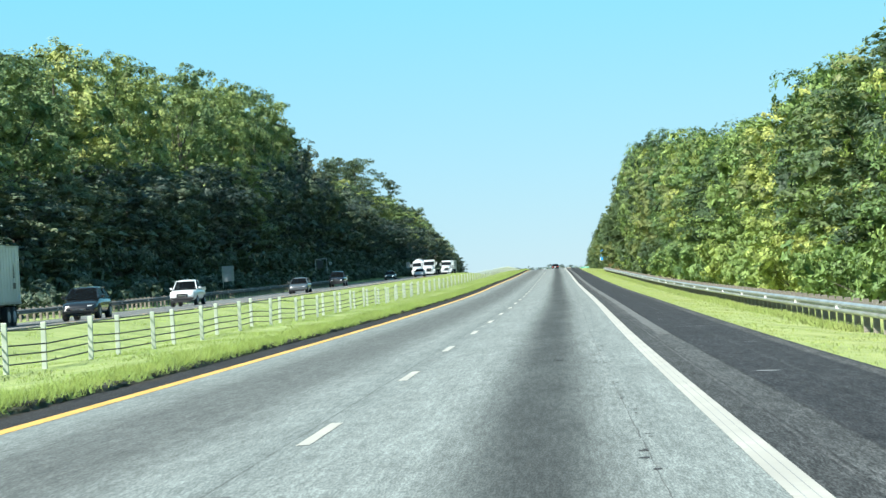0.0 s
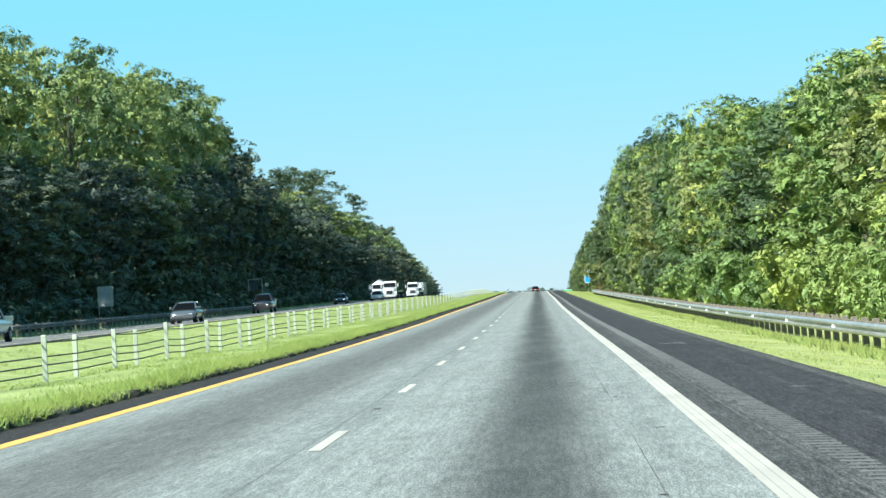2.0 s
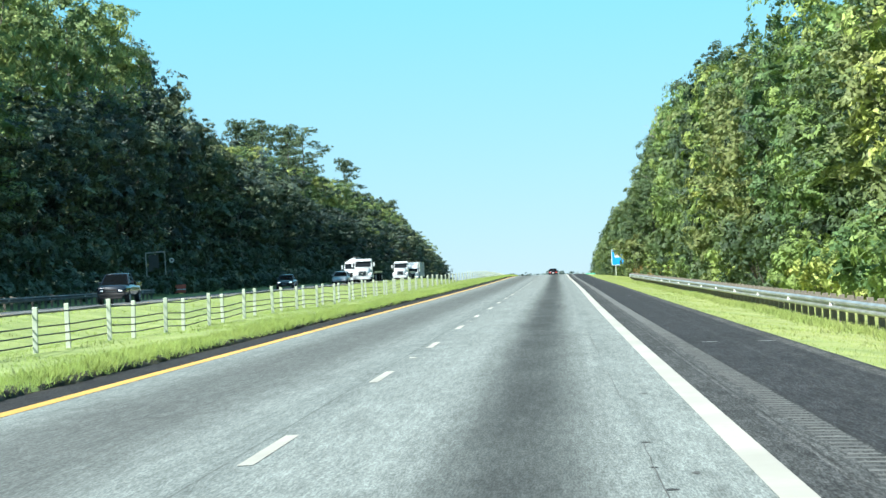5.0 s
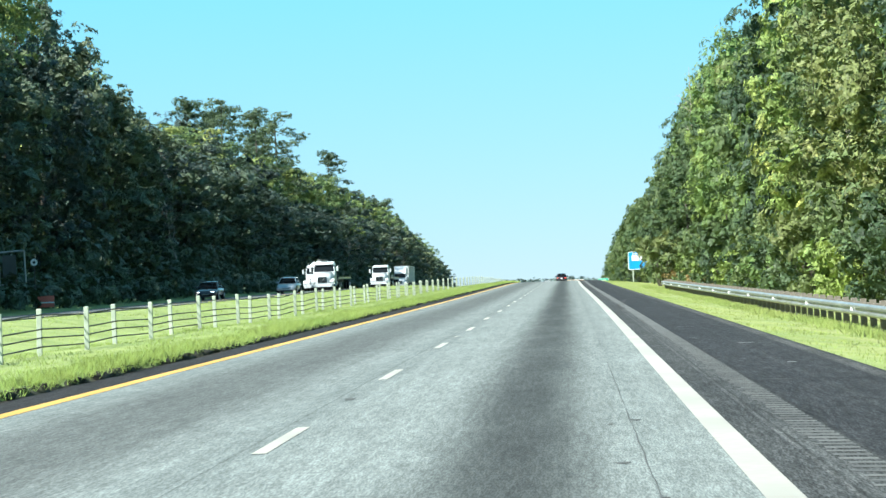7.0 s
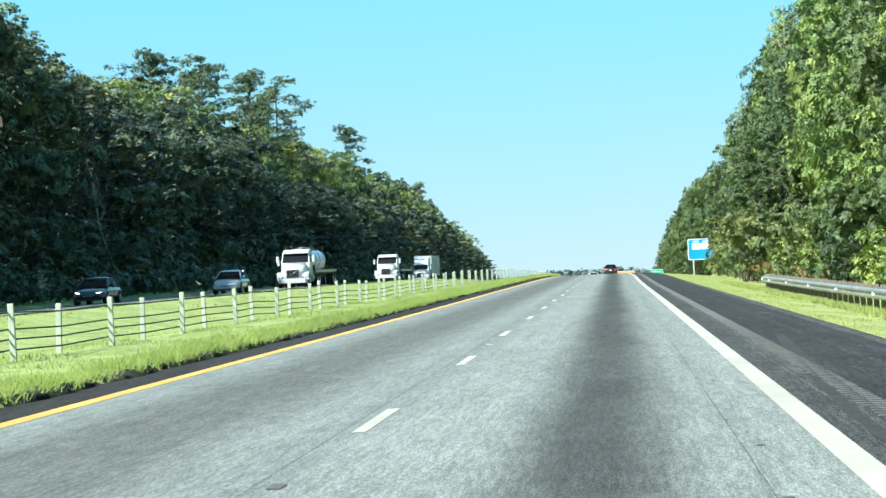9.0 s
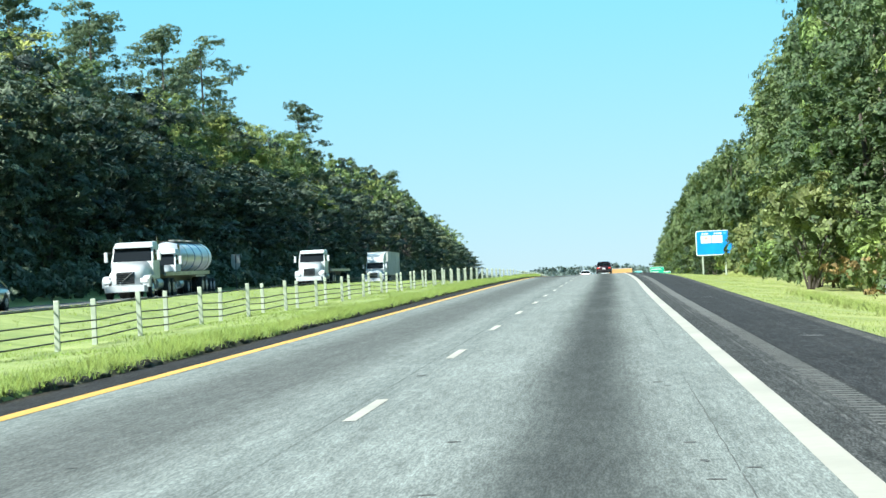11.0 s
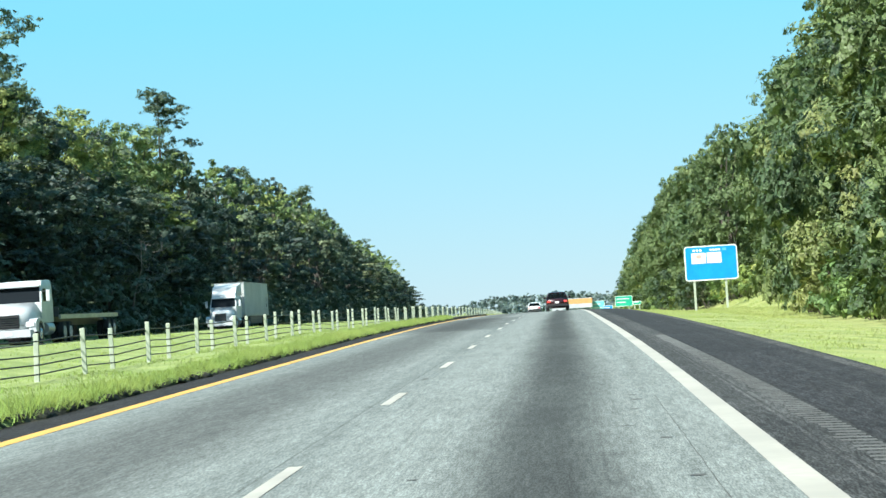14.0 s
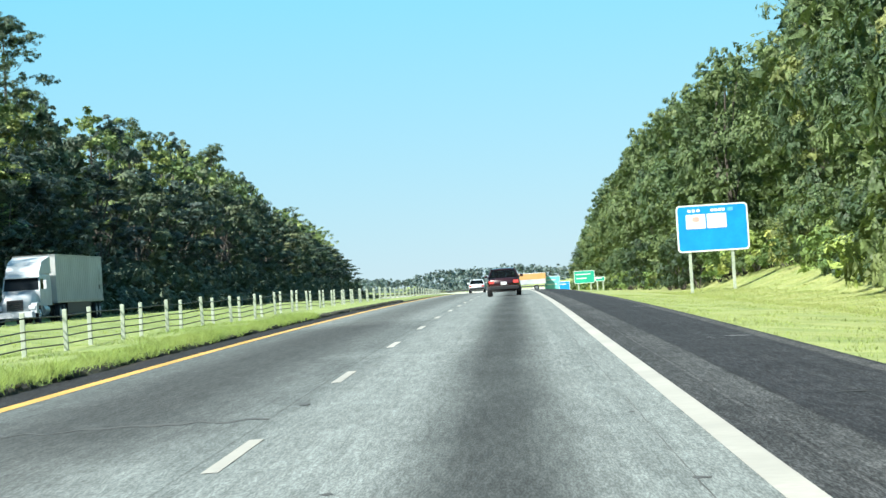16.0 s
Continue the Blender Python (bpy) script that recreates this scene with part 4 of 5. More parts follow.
    stock.plant(rt.choice(["bush_a", "bush_b", "bush_b"] if y < 260 else ["bush_a", "bush_dark"] if y < 440 else ["bush_dark", "bush_dark", "bush_low"]), e + (0.9 if 455 < y < 545 else 1.6) + rt.uniform(-0.7, 0.7), y, rt.uniform(0, 6.28), rt.uniform(0.7, 1.15))
    y += rt.uniform(4.5, 7) if y < 430 else rt.uniform(2.6, 4) if y < 700 else rt.uniform(8, 12)

for u, y, s, h in ((14.4, 441, 0.8, 11.5),):
    plant_to("edge_a", u, y, h, s)
for u, y in ((16.3, 548), (16.6, 555), (17.4, 562)):
    stock.plant("bush_dark", u, y, rt.uniform(0, 6.28), 1.3, sz=2.0)
for u, y in ((18.2, 576), (18.8, 582), (19.7, 589), (20.3, 597), (20.6, 606), (20.9, 616)):
    stock.plant(rt.choice(["bush_dark", "bush_low"]), u, y, rt.uniform(0, 6.28), 1.0)
for u, y in ((11.5, 438), (12.3, 445), (13.2, 452)):
    stock.plant("bush_dark", u, y, rt.uniform(0, 6.28), 1.1)
for y in (396, 404, 411, 419, 430, 447):
    stock.plant("bush_brown", right_edge(y) + rt.uniform(-0.6, 0.5), y, rt.uniform(0, 6.28), rt.uniform(0.5, 1.0))

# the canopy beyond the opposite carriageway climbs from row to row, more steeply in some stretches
# leaf colours carry the light too: darker front row for shade, sunnier crowns behind
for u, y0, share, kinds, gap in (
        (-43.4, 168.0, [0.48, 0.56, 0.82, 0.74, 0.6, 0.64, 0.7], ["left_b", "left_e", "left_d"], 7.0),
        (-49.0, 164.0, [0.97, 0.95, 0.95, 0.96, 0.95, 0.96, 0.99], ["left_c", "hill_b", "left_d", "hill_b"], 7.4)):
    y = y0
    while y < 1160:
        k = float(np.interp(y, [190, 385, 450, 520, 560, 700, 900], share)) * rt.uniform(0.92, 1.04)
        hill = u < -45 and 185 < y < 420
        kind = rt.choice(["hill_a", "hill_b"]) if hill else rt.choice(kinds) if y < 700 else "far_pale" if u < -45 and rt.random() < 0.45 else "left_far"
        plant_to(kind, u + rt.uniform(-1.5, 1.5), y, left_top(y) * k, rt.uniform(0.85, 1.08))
        y += gap * rt.uniform(0.85, 1.15) * (1.45 if hill or y > 700 else 1.0)

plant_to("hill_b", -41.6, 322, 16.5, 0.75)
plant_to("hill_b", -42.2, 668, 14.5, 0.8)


def behind_top(y):
    """The woods behind are lower than the edge, most of all behind the stand of tall trees."""
    return left_top(y) * float(np.interp(y, [170, 200, 400, 440], [0.8, 0.62, 0.62, 0.8]))


def inner_woods(name, label, rows, y0, y1, side_top, leaf, per, material, inner=16):
    """The mass of trees behind the edge, and the undergrowth, which nobody could count."""
    g = np.random.default_rng(len(name) * 7 + int(y0))
    cs, rs = [], []
    for u, low, high, r, step in rows:
        y = y0
        while y < y1:
            top = side_top(y) * high
            for z in np.arange(max(r * 0.6, side_top(y) * low), top, r * 1.25):
                uu, yy = u + g.normal(0, min(1.3, r * 0.4)), y + g.normal(0, 1.2)
                cs.append((uu + float(road_x(yy)), yy, ground_z(uu, yy) + z))
                rs.append(r * g.uniform(0.75, 1.25))
            y += step * g.uniform(0.8, 1.2)
    return tagged(new(name, crown_mesh(name, g, cs, rs, [per] * len(cs), leaf, material, twig=8, inner=inner)), label, "woods", kind="stuff")


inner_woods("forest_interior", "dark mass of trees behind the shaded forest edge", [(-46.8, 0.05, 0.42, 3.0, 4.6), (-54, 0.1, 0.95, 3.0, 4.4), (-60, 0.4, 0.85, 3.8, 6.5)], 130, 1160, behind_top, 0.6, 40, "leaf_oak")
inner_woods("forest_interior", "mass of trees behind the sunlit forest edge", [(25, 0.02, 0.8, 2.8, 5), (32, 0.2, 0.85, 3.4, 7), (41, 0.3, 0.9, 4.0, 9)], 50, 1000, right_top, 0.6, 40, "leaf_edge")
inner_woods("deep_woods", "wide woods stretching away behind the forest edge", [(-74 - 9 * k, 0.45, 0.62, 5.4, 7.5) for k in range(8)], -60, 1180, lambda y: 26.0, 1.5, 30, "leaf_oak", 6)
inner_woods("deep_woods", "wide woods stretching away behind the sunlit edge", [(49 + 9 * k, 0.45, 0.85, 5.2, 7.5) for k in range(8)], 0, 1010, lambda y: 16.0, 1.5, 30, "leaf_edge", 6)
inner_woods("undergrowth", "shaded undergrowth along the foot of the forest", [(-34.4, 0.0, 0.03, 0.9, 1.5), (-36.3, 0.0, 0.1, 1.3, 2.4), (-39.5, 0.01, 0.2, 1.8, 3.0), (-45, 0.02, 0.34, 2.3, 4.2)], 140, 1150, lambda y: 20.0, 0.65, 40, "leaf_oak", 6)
for u, y, kind, s in ((-49.5, 530, "pine_b", 0.87), (-49.2, 561, "pine_a", 0.9), (-51.5, 572, "pine_b", 0.94), (-48.8, 597, "pine_b", 1.0), (-48.6, 622, "pine_a", 0.98), (-52.5, 634, "pine_b", 0.98),
                      (-48.6, 716, "pine_b", 1.01), (-49, 800, "pine_a", 0.82), (-48.5, 884, "pine_b", 0.92), (-48, 1031, "pine_a", 0.71)):
    stock.plant(kind, u, y, rt.uniform(0, 6.28), s)

# woods on the horizon, their leaf colour paled for distance haze
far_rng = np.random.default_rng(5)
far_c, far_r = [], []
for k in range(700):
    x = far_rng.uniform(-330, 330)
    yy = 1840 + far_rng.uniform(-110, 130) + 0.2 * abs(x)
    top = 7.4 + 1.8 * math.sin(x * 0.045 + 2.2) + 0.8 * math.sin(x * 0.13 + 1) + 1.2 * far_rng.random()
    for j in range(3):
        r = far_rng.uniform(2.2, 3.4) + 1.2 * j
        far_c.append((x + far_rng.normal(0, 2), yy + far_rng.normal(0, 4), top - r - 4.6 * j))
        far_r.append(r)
tagged(new("far_woods", crown_mesh("far_woods", far_rng, far_c, far_r, [24] * len(far_c), 2.0, "leaf_far", twig=6, inner=8)), "green woods along the horizon with haze mixed into their leaf colour", "woods", kind="stuff")


# ---- bare dead trees among the green ----
def dead_tree(seed, tall, label):
    """A leafless tree: a pale trunk, forked limbs and thin twigs."""
    r = random.Random(seed)
    ob = thing("dead_tree", label, "tree")
    trunk = [((0, 0, -0.3), 0.13), ((0.4, 0.1, tall * 0.4), 0.09), ((-0.2, 0.5, tall * 0.7), 0.06), ((0.3, 0.9, tall), 0.015)]
    limbs = []
    for i in range(14):
        z, a, ln = tall * r.uniform(0.4, 0.9), r.uniform(0, 6.28), r.uniform(1.6, 4.2)
        mid = (ln * 0.5 * math.cos(a), ln * 0.5 * math.sin(a), z + ln * r.uniform(0.15, 0.45))
        end = (ln * math.cos(a + 0.4), ln * math.sin(a + 0.4), z + ln * r.uniform(0.2, 1.0))
        limbs.append([((0.1, 0.2, z), 0.04), (mid, 0.028), (end, 0.008)])
        for j in range(4):
            b, l2 = r.uniform(0, 6.28), r.uniform(0.5, 1.6)
            limbs.append([(mid, 0.018), (tuple(m + d for m, d in zip(mid, (l2 * math.cos(b), l2 * math.sin(b), l2 * r.uniform(0.1, 0.8)))), 0.006)])
    part("trunk", limb_bmesh(trunk, limbs), "dead_wood", ob)
    return ob


for seed, u, y, tall, lean in ((1, 16.0, 446, 22.5, 4), (2, -39.5, 640, 9.0, -24), (3, -38.6, 459, 14.0, 16), (4, -38.6, 664, 11.0, -22), (5, 14.3, 316, 15.0, 8)):
    dead_tree(seed, tall, "leafless grey dead tree at the forest edge").matrix_basis = pose(u + float(road_x(y)), y, ground_z(u, y), 0, lean, seed * 70)


# ---- cable barrier in the median ----
def barrier_post(tall=1.0):
    bm = bmesh.new()
    box(bm, -0.055, 0.055, -0.035, 0.035, -0.3, tall, 0.012)
    return mesh_of(bm, "post")


cable_barrier = thing("cable_barrier", "four-wire median cable barrier on white posts standing in the grass", "barrier")
post_me = barrier_post()
post_me.materials.append(M["post_white"])
rp = random.Random(3)
for k in range(4, 205):
    y, u = 44.2 + 4.017 * (k - 4) - 16, -8.52 if k % 2 == 0 else -8.68
    ob = part("post", post_me, None, cable_barrier)
    ob.matrix_basis = pose(u + float(road_x(y)), y, ground_z(u, y) - 0.01 + rp.uniform(-0.03, 0.03), rp.uniform(-1, 1), rp.uniform(-1.5, 1.5), rp.uniform(-4, 4))
for h in (0.84, 0.54, 0.36, 0.17):
    bm, last = bmesh.new(), None
    pts = []
    for k in range(4, 205):
        y = 44.2 + 4.017 * (k - 4) - 16
        u = -8.6
        pts.append(Vector((u + float(road_x(y)), y, ground_z(u, y) + h)))
    rings = [[p + Vector((0.017 * math.cos(a), 0, 0.017 * math.sin(a))) for a in (0.4, 2.0, 3.5, 5.1)] for p in pts]
    smooth(part("wire_rope", loft(bm, rings), "cable", cable_barrier, "dark steel wire rope"))


# ---- guard rails ----
W_BEAM = [(0.0, 0.155), (0.03, 0.13), (0.083, 0.105), (0.083, 0.06), (0.0, 0.025), (0.0, -0.025), (0.083, -0.06), (0.083, -0.105), (0.03, -0.13), (0.0, -0.155)]


def guard_rail(name, label, u, side, y0, y1, top, flare=0.0, metal="steel"):
    """W-beam on timber posts with blocks; side is the way towards the traffic."""
    rail = thing(name, label, "guard rail")
    ys = np.arange(y0, y1 + 0.1, 3.81)

    def at(y):
        f = max(0.0, (y - (y1 - 16)) / 16) if flare else 0.0
        uu = u + flare * f * f
        return uu + float(road_x(y)), float(road_z(y)) + top - 0.16 - 0.1 * f
    outline = W_BEAM + [(a - 0.006, b) for a, b in W_BEAM[::-1]]
    bm = bmesh.new()
    loft(bm, [[(at(y)[0] + side * a, y, at(y)[1] + b) for a, b in outline] for y in ys])
    part("beam", bm, metal, rail, "galvanised W-shaped steel beam")
    post = mesh_of(boxed(-0.08, 0.08, -0.075, 0.075, -0.75, 0.25, bevel=0.01), "post")
    post.materials.append(M["wood"])
    block = mesh_of(boxed(-0.075, 0.075, -0.07, 0.07, -0.17, 0.19, bevel=0.008), "block")
    block.materials.append(M["wood"])
    mark = mesh_of(prism(bmesh.new(), [(-0.05, -0.05), (0.05, -0.05), (0.035, 0.06), (-0.035, 0.06)], "y", -0.012, 0.012), "reflector")
    mark.materials.append(M["sign_white"])
    n = 0
    for y in np.arange(y0, y1, 1.905):
        x, z = at(y)
        p = part("post", post, None, rail)
        p.matrix_basis = pose(x - side * 0.25, y, z)
        b = part("block", block, None, rail)
        b.matrix_basis = pose(x - side * 0.09, y, z)
        n += 1
        if n % 6 == 0:
            r = part("reflector", mark, None, rail, "white reflector tab")
            r.matrix_basis = pose(x + side * 0.05, y, z + 0.01, 0, 0, 0)
    return rail


guard_rail("guard_rail", "galvanised steel guard rail on timber posts along the verge", 9.75, -1, 20, 402, 0.17, 1.2)
# this beam's dark steel stands for the forest's shade on it
guard_rail("guard_rail", "steel guard rail beyond the opposite carriageway, its beam coloured dark for shade", -31.3, 1, 120, 341, 0.78, metal="shade_steel")


# ---- signs ----
def rounded(w, h, r, n=4):
    pts = []
    for cx, cz, a0 in ((w / 2 - r, h / 2 - r, 0), (-w / 2 + r, h / 2 - r, 90), (-w / 2 + r, -h / 2 + r, 180), (w / 2 - r, -h / 2 + r, 270)):
        pts += [(cx + r * math.cos(radians(a0 + 90 * i / n)), cz + r * math.sin(radians(a0 + 90 * i / n))) for i in range(n + 1)]
    return pts


def panel(w, h, r, y0, y1, cx=0.0, cz=0.0):
    return prism(bmesh.new(), [(x + cx, z + cz) for x, z in rounded(w, h, r)], "y", y0, y1)


def posts_under(sign, xs, z_top, z_low, r, material="post_white"):
    for x in xs:
        bm = bmesh.new()
        box(bm, x - r, x + r, 0.08, 0.08 + 1.6 * r, z_low, z_top, 0.01)
        part("post", bm, material, sign)


def writing_bars(sign, x0, z, widths, h, material, y=-0.012, gap=0.12):
    x = x0
    for w in widths:
        part("lettering_bar", boxed(x, x + w, y - 0.006, y, z - h / 2, z + h / 2), material, sign)
        x += w + gap


sy = 648.0
blue_sign = thing("service_sign", "large blue services sign with two white logo panels", "road sign", at=pose(16.2, sy, 6.9))
part("border", panel(5.2, 3.42, 0.28, 0.0, 0.05), "sign_white", blue_sign, "white sign border")
part("face", panel(4.98, 3.2, 0.22, -0.006, 0.0), "sign_blue", blue_sign)
part("backing", panel(5.0, 3.2, 0.2, 0.05, 0.08), "sign_back", blue_sign)
writing_bars(blue_sign, -1.75, 1.28, (0.22, 0.22, 0.24), 0.2, "sign_white", gap=0.1)
writing_bars(blue_sign, -0.1, 1.28, (0.24, 0.22, 0.24, 0.2), 0.2, "sign_white", gap=0.05)
part("exit_patch", boxed(1.15, 1.55, -0.02, -0.008, 1.15, 1.42), surface("pale_blue_print", (0.1, 0.45, 0.7)), blue_sign)
M["faded_red"] = surface("faded_red_print", (0.74, 0.42, 0.38), rough=0.45)
M["faded_pink"] = surface("faded_pink_print", (0.74, 0.6, 0.58), rough=0.45)
for cx, ink in ((-1.2, "faded_red"), (0.32, "faded_pink")):
    lp = part("logo_panel", panel(1.42, 1.05, 0.06, -0.03, -0.008, cx, 0.5), "sign_white", blue_sign, "white logo panel")
    part("logo_shape", panel(0.5, 0.34, 0.12, -0.04, -0.03, cx, 0.66), ink, lp)
    for j, w in enumerate((0.9, 0.6)):
        part("lettering_bar", boxed(cx - w / 2, cx + w / 2, -0.038, -0.03, 0.3 - 0.14 * j, 0.38 - 0.14 * j), "faded_pink", lp)
posts_under(blue_sign, (-1.75, 1.35), -1.6, ground_z(16, sy) - 6.9 - 0.5, 0.11)

route_sign = thing("route_marker_sign", "grey back of a shield-shaped route marker on a thin post", "road sign", at=pose(-33.5, 547, 5.95))
shield = [(-0.42, 0.78), (0.42, 0.78), (0.42, 0.3), (0.46, 0.05), (0.4, -0.35), (0.2, -0.6), (0, -0.72), (-0.2, -0.6), (-0.4, -0.35), (-0.46, 0.05), (-0.42, 0.3)]
part("panel", prism(bmesh.new(), shield, "y", -0.01, 0.01), "sign_back", route_sign)
part("rib", boxed(-0.4, 0.4, -0.03, -0.01, 0.3, 0.36), "sign_back", route_sign)
part("post", boxed(-0.04, 0.04, -0.07, -0.012, ground_z(-33.5, 547) - 6.3, 0.7, bevel=0.006), "dark_steel", route_sign)

white_sign = thing("regulatory_sign", "pale rectangular sign seen from behind on two posts", "road sign", at=pose(-33.75, 250.3, 3.66))
part("panel", panel(1.32, 1.68, 0.06, -0.012, 0.012), "sign_back", white_sign)
for z in (-0.5, 0.5):
    part("rib", boxed(-0.6, 0.6, -0.04, -0.012, z - 0.03, z + 0.03), "steel", white_sign)
for x in (-0.56, 0.5):
    part("post", boxed(x - 0.045, x + 0.045, -0.09, -0.042, ground_z(-33.8, 250) - 4.0, 0.82, bevel=0.005), "post_white", white_sign)

frame_sign = thing("sign_gantry_frame", "dark framed sign back on a tall post in shade", "road sign", at=pose(-35.4, 365, 0))
fz = ground_z(-35.4, 365)
bm = bmesh.new()
for p, q in (((-0.9, 0, 6.2), (0.9, 0, 6.28)), ((0.9, 0, 6.28), (0.95, 0, 4.1)), ((-0.9, 0, 6.2), (-0.85, 0, 4.0)), ((-0.85, 0, 4.0), (0.3, 0, 4.0))):
    rod(bm, p, q, 0.06, sides=6)
part("frame", bm, "sign_back", frame_sign)
part("panel", panel(0.95, 2.0, 0.05, -0.03, 0.0, -0.15, 5.0), "dark_steel", frame_sign, "dark sign back")
part("post", rod(bmesh.new(), (0.12, 0.06, fz - 0.3), (0.0, 0.06, 6.1), 0.09, 0.07), "sign_back", frame_sign)
disc = thing("marker_disc", "small round white marker disc on a thin post", "road sign", at=pose(-33.85, 365, 0))
bm = bmesh.new()
rod(bm, (0, 0.012, 5.45), (0, -0.012, 5.45), 0.24, sides=20)
part("disc", bm, "sign_white", disc)
part("disc_centre", rod(bmesh.new(), (0, -0.012, 5.45), (0, -0.02, 5.45), 0.1, sides=16), "dark_steel", disc)
part("post", rod(bmesh.new(), (0, 0.05, fz - 0.3), (0, 0.05, 5.6), 0.03), "dark_steel", disc)
barricade = thing("barricade", "low red and white barricade box beside the opposite shoulder", "barricade", at=pose(-33.35, 366, fz))
for z0, z1, mt in ((0.05, 0.32, "red_print"), (0.32, 0.42, "sign_white"), (0.42, 0.82, "red_print")):
    part("board", boxed(-0.57, 0.57, -0.03, 0.03, z0, z1, bevel=0.01), mt, barricade)
for x in (-0.45, 0.45):
    part("leg", boxed(x - 0.04, x + 0.04, -0.02 + 0.05, 0.09, -0.05, 0.8), "dark_steel", barricade)


def guide_sign(name, label, x0, x1, z0, z1, y, face, bars):
    s = thing(name, label, "road sign", "signs at the exit", at=pose((x0 + x1) / 2, y, (z0 + z1) / 2))
    w, h = x1 - x0, z1 - z0
    part("border", panel(w, h, 0.15, 0.0, 0.04), "sign_white", s, "white sign border")
    part("face", panel(w - 0.12, h - 0.12, 0.12, -0.006, 0.0), face, s)
    for i, bw in enumerate(bars):
        part("lettering_bar", boxed(-w * 0.4, -w * 0.4 + w * bw, -0.018, -0.008, h * (0.22 - 0.32 * i) - 0.07, h * (0.22 - 0.32 * i) + 0.07), "sign_white", s)
    posts_under(s, (-w * 0.3, w * 0.3), -h / 2 + 0.2, float(road_z(y)) - 1.6 - (z0 + z1) / 2, 0.09)
    return s


guide_sign("exit_guide_sign", "green exit guide sign on two posts at the exit ramp", 9.4, 12.15, 2.7, 4.38, 790, "sign_green", (0.7, 0.5))
guide_sign("exit_guide_sign", "low green exit sign on two posts beyond the crest", 12.2, 13.5, 2.85, 3.45, 790, "sign_green", (0.6,))
guide_sign("exit_guide_sign", "pale green sign board beyond the crest of the road", 6.1, 8.6, 1.7, 3.85, 850, "sign_teal", (0.6, 0.7))
guide_sign("service_sign", "small blue services sign beyond the crest of the road", 8.3, 10.0, 1.4, 2.9, 845, "sign_blue", (0.6,))

# ---- low bridge across the far road ----
M["concrete"] = surface("pale_concrete", (0.55, 0.55, 0.52), (0.4, 0.4, 0.38), (0.62, 0.62, 0.6), 4, 0.3, 0.85, world_coords=True)
bz = float(road_z(1190))
bridge = thing("bridge_parapet", "pale concrete parapet with a dark rail across the far road", "bridge", at=pose(0, 1190, bz))
part("parapet", boxed(-75, 60, -0.2, 0.2, -1.5, 1.1, bevel=0.03), "concrete", bridge)
part("rail", boxed(-75, 60, -0.1, 0.1, 1.35, 1.75), "dark_steel", bridge, "dark steel rail")
for k in range(46):
    part("rail_post", boxed(-75 + 3 * k - 0.06, -75 + 3 * k + 0.06, -0.08, 0.08, 1.1, 1.4), "dark_steel", bridge)


# ---- vehicles ----
def paint(name, colour, rough=0.25, metal=0.2):
    return surface(name, colour, tuple(c * 0.9 for c in colour), tuple(min(1, c * 1.05) for c in colour), 30, 1.5, rough, metal, coat=0.6)


P_BLACK, P_WHITE, P_RED = paint("black_car_paint", (0.012, 0.013, 0.016)), paint("white_car_paint", (0.6, 0.62, 0.64), 0.3, 0.0), paint("dark_red_car_paint", (0.03, 0.006, 0.008))
P_SILVER, P_NAVY, P_GREY = paint("silver_car_paint", (0.36, 0.4, 0.43), 0.3, 0.6), paint("dark_blue_car_paint", (0.015, 0.022, 0.035)), paint("grey_car_paint", (0.12, 0.13, 0.14), 0.3, 0.5)
P_TRUCK = surface("white_truck_paint", (0.5, 0.53, 0.55), (0.42, 0.45, 0.47), (0.56, 0.59, 0.6), 20, 1.2, 0.42)
TRAILER_SKIN = surface("ribbed_white_trailer_skin", (0.46, 0.48, 0.475), (0.37, 0.39, 0.385), (0.53, 0.54, 0.535), 10, 0.5, 0.5)


def quad_panel(corners, margin, lift, thick=0.012):
    """A thin pane on a four-cornered face, set in from its edges and proud of it."""
    c = [Vector(p) for p in corners]
    n = (c[1] - c[0]).cross(c[3] - c[0]).normalized()
    a, b = (c[1] - c[0]), (c[3] - c[0])
    mu, mv = margin / max(a.length, 0.01), margin / max(b.length, 0.01)

    def at(u, v):
        return c[0] * (1 - u) * (1 - v) + c[1] * u * (1 - v) + c[2] * u * v + c[3] * (1 - u) * v
    pts = [at(u, v) for u, v in ((mu, mv), (1 - mu, mv), (1 - mu, 1 - mv), (mu, 1 - mv))]
    return loft(bmesh.new(), [[p + n * (lift - thick) for p in pts], [p + n * lift for p in pts]])


def wheel(parent, x, y, r, w, name="wheel", side=1, rim="alloy"):
    hub = part(name, rod(bmesh.new(), (x - w / 2, y, r), (x + w / 2, y, r), r, sides=24), "rubber", parent)
    bm = bmesh.new()
    rod(bm, (x + side * w * 0.38, y, r), (x + side * (w / 2 + 0.012), y, r), r * 0.62, r * 0.56, sides=18)
    for i in range(5):
        a = 2 * math.pi * i / 5
        rod(bm, (x + side * (w / 2 + 0.012), y, r), (x + side * (w / 2 + 0.016), y + r * 0.5 * math.cos(a), r + r * 0.5 * math.sin(a)), 0.03, 0.02, sides=5)
    part("rim", bm, rim, hub, "metal wheel rim")
    return hub


def lamp_block(x, w, hood, tall):
    """A headlight wrapped round the front corner."""
    z0, z1 = (hood * 0.66, hood * 0.84) if tall else (hood * 0.6, hood * 0.74)
    pts = [(0.5, 0.0 if tall else 0.02), (0.7, 0.02 if tall else 0.06), (0.84, 0.06 if tall else 0.16)]
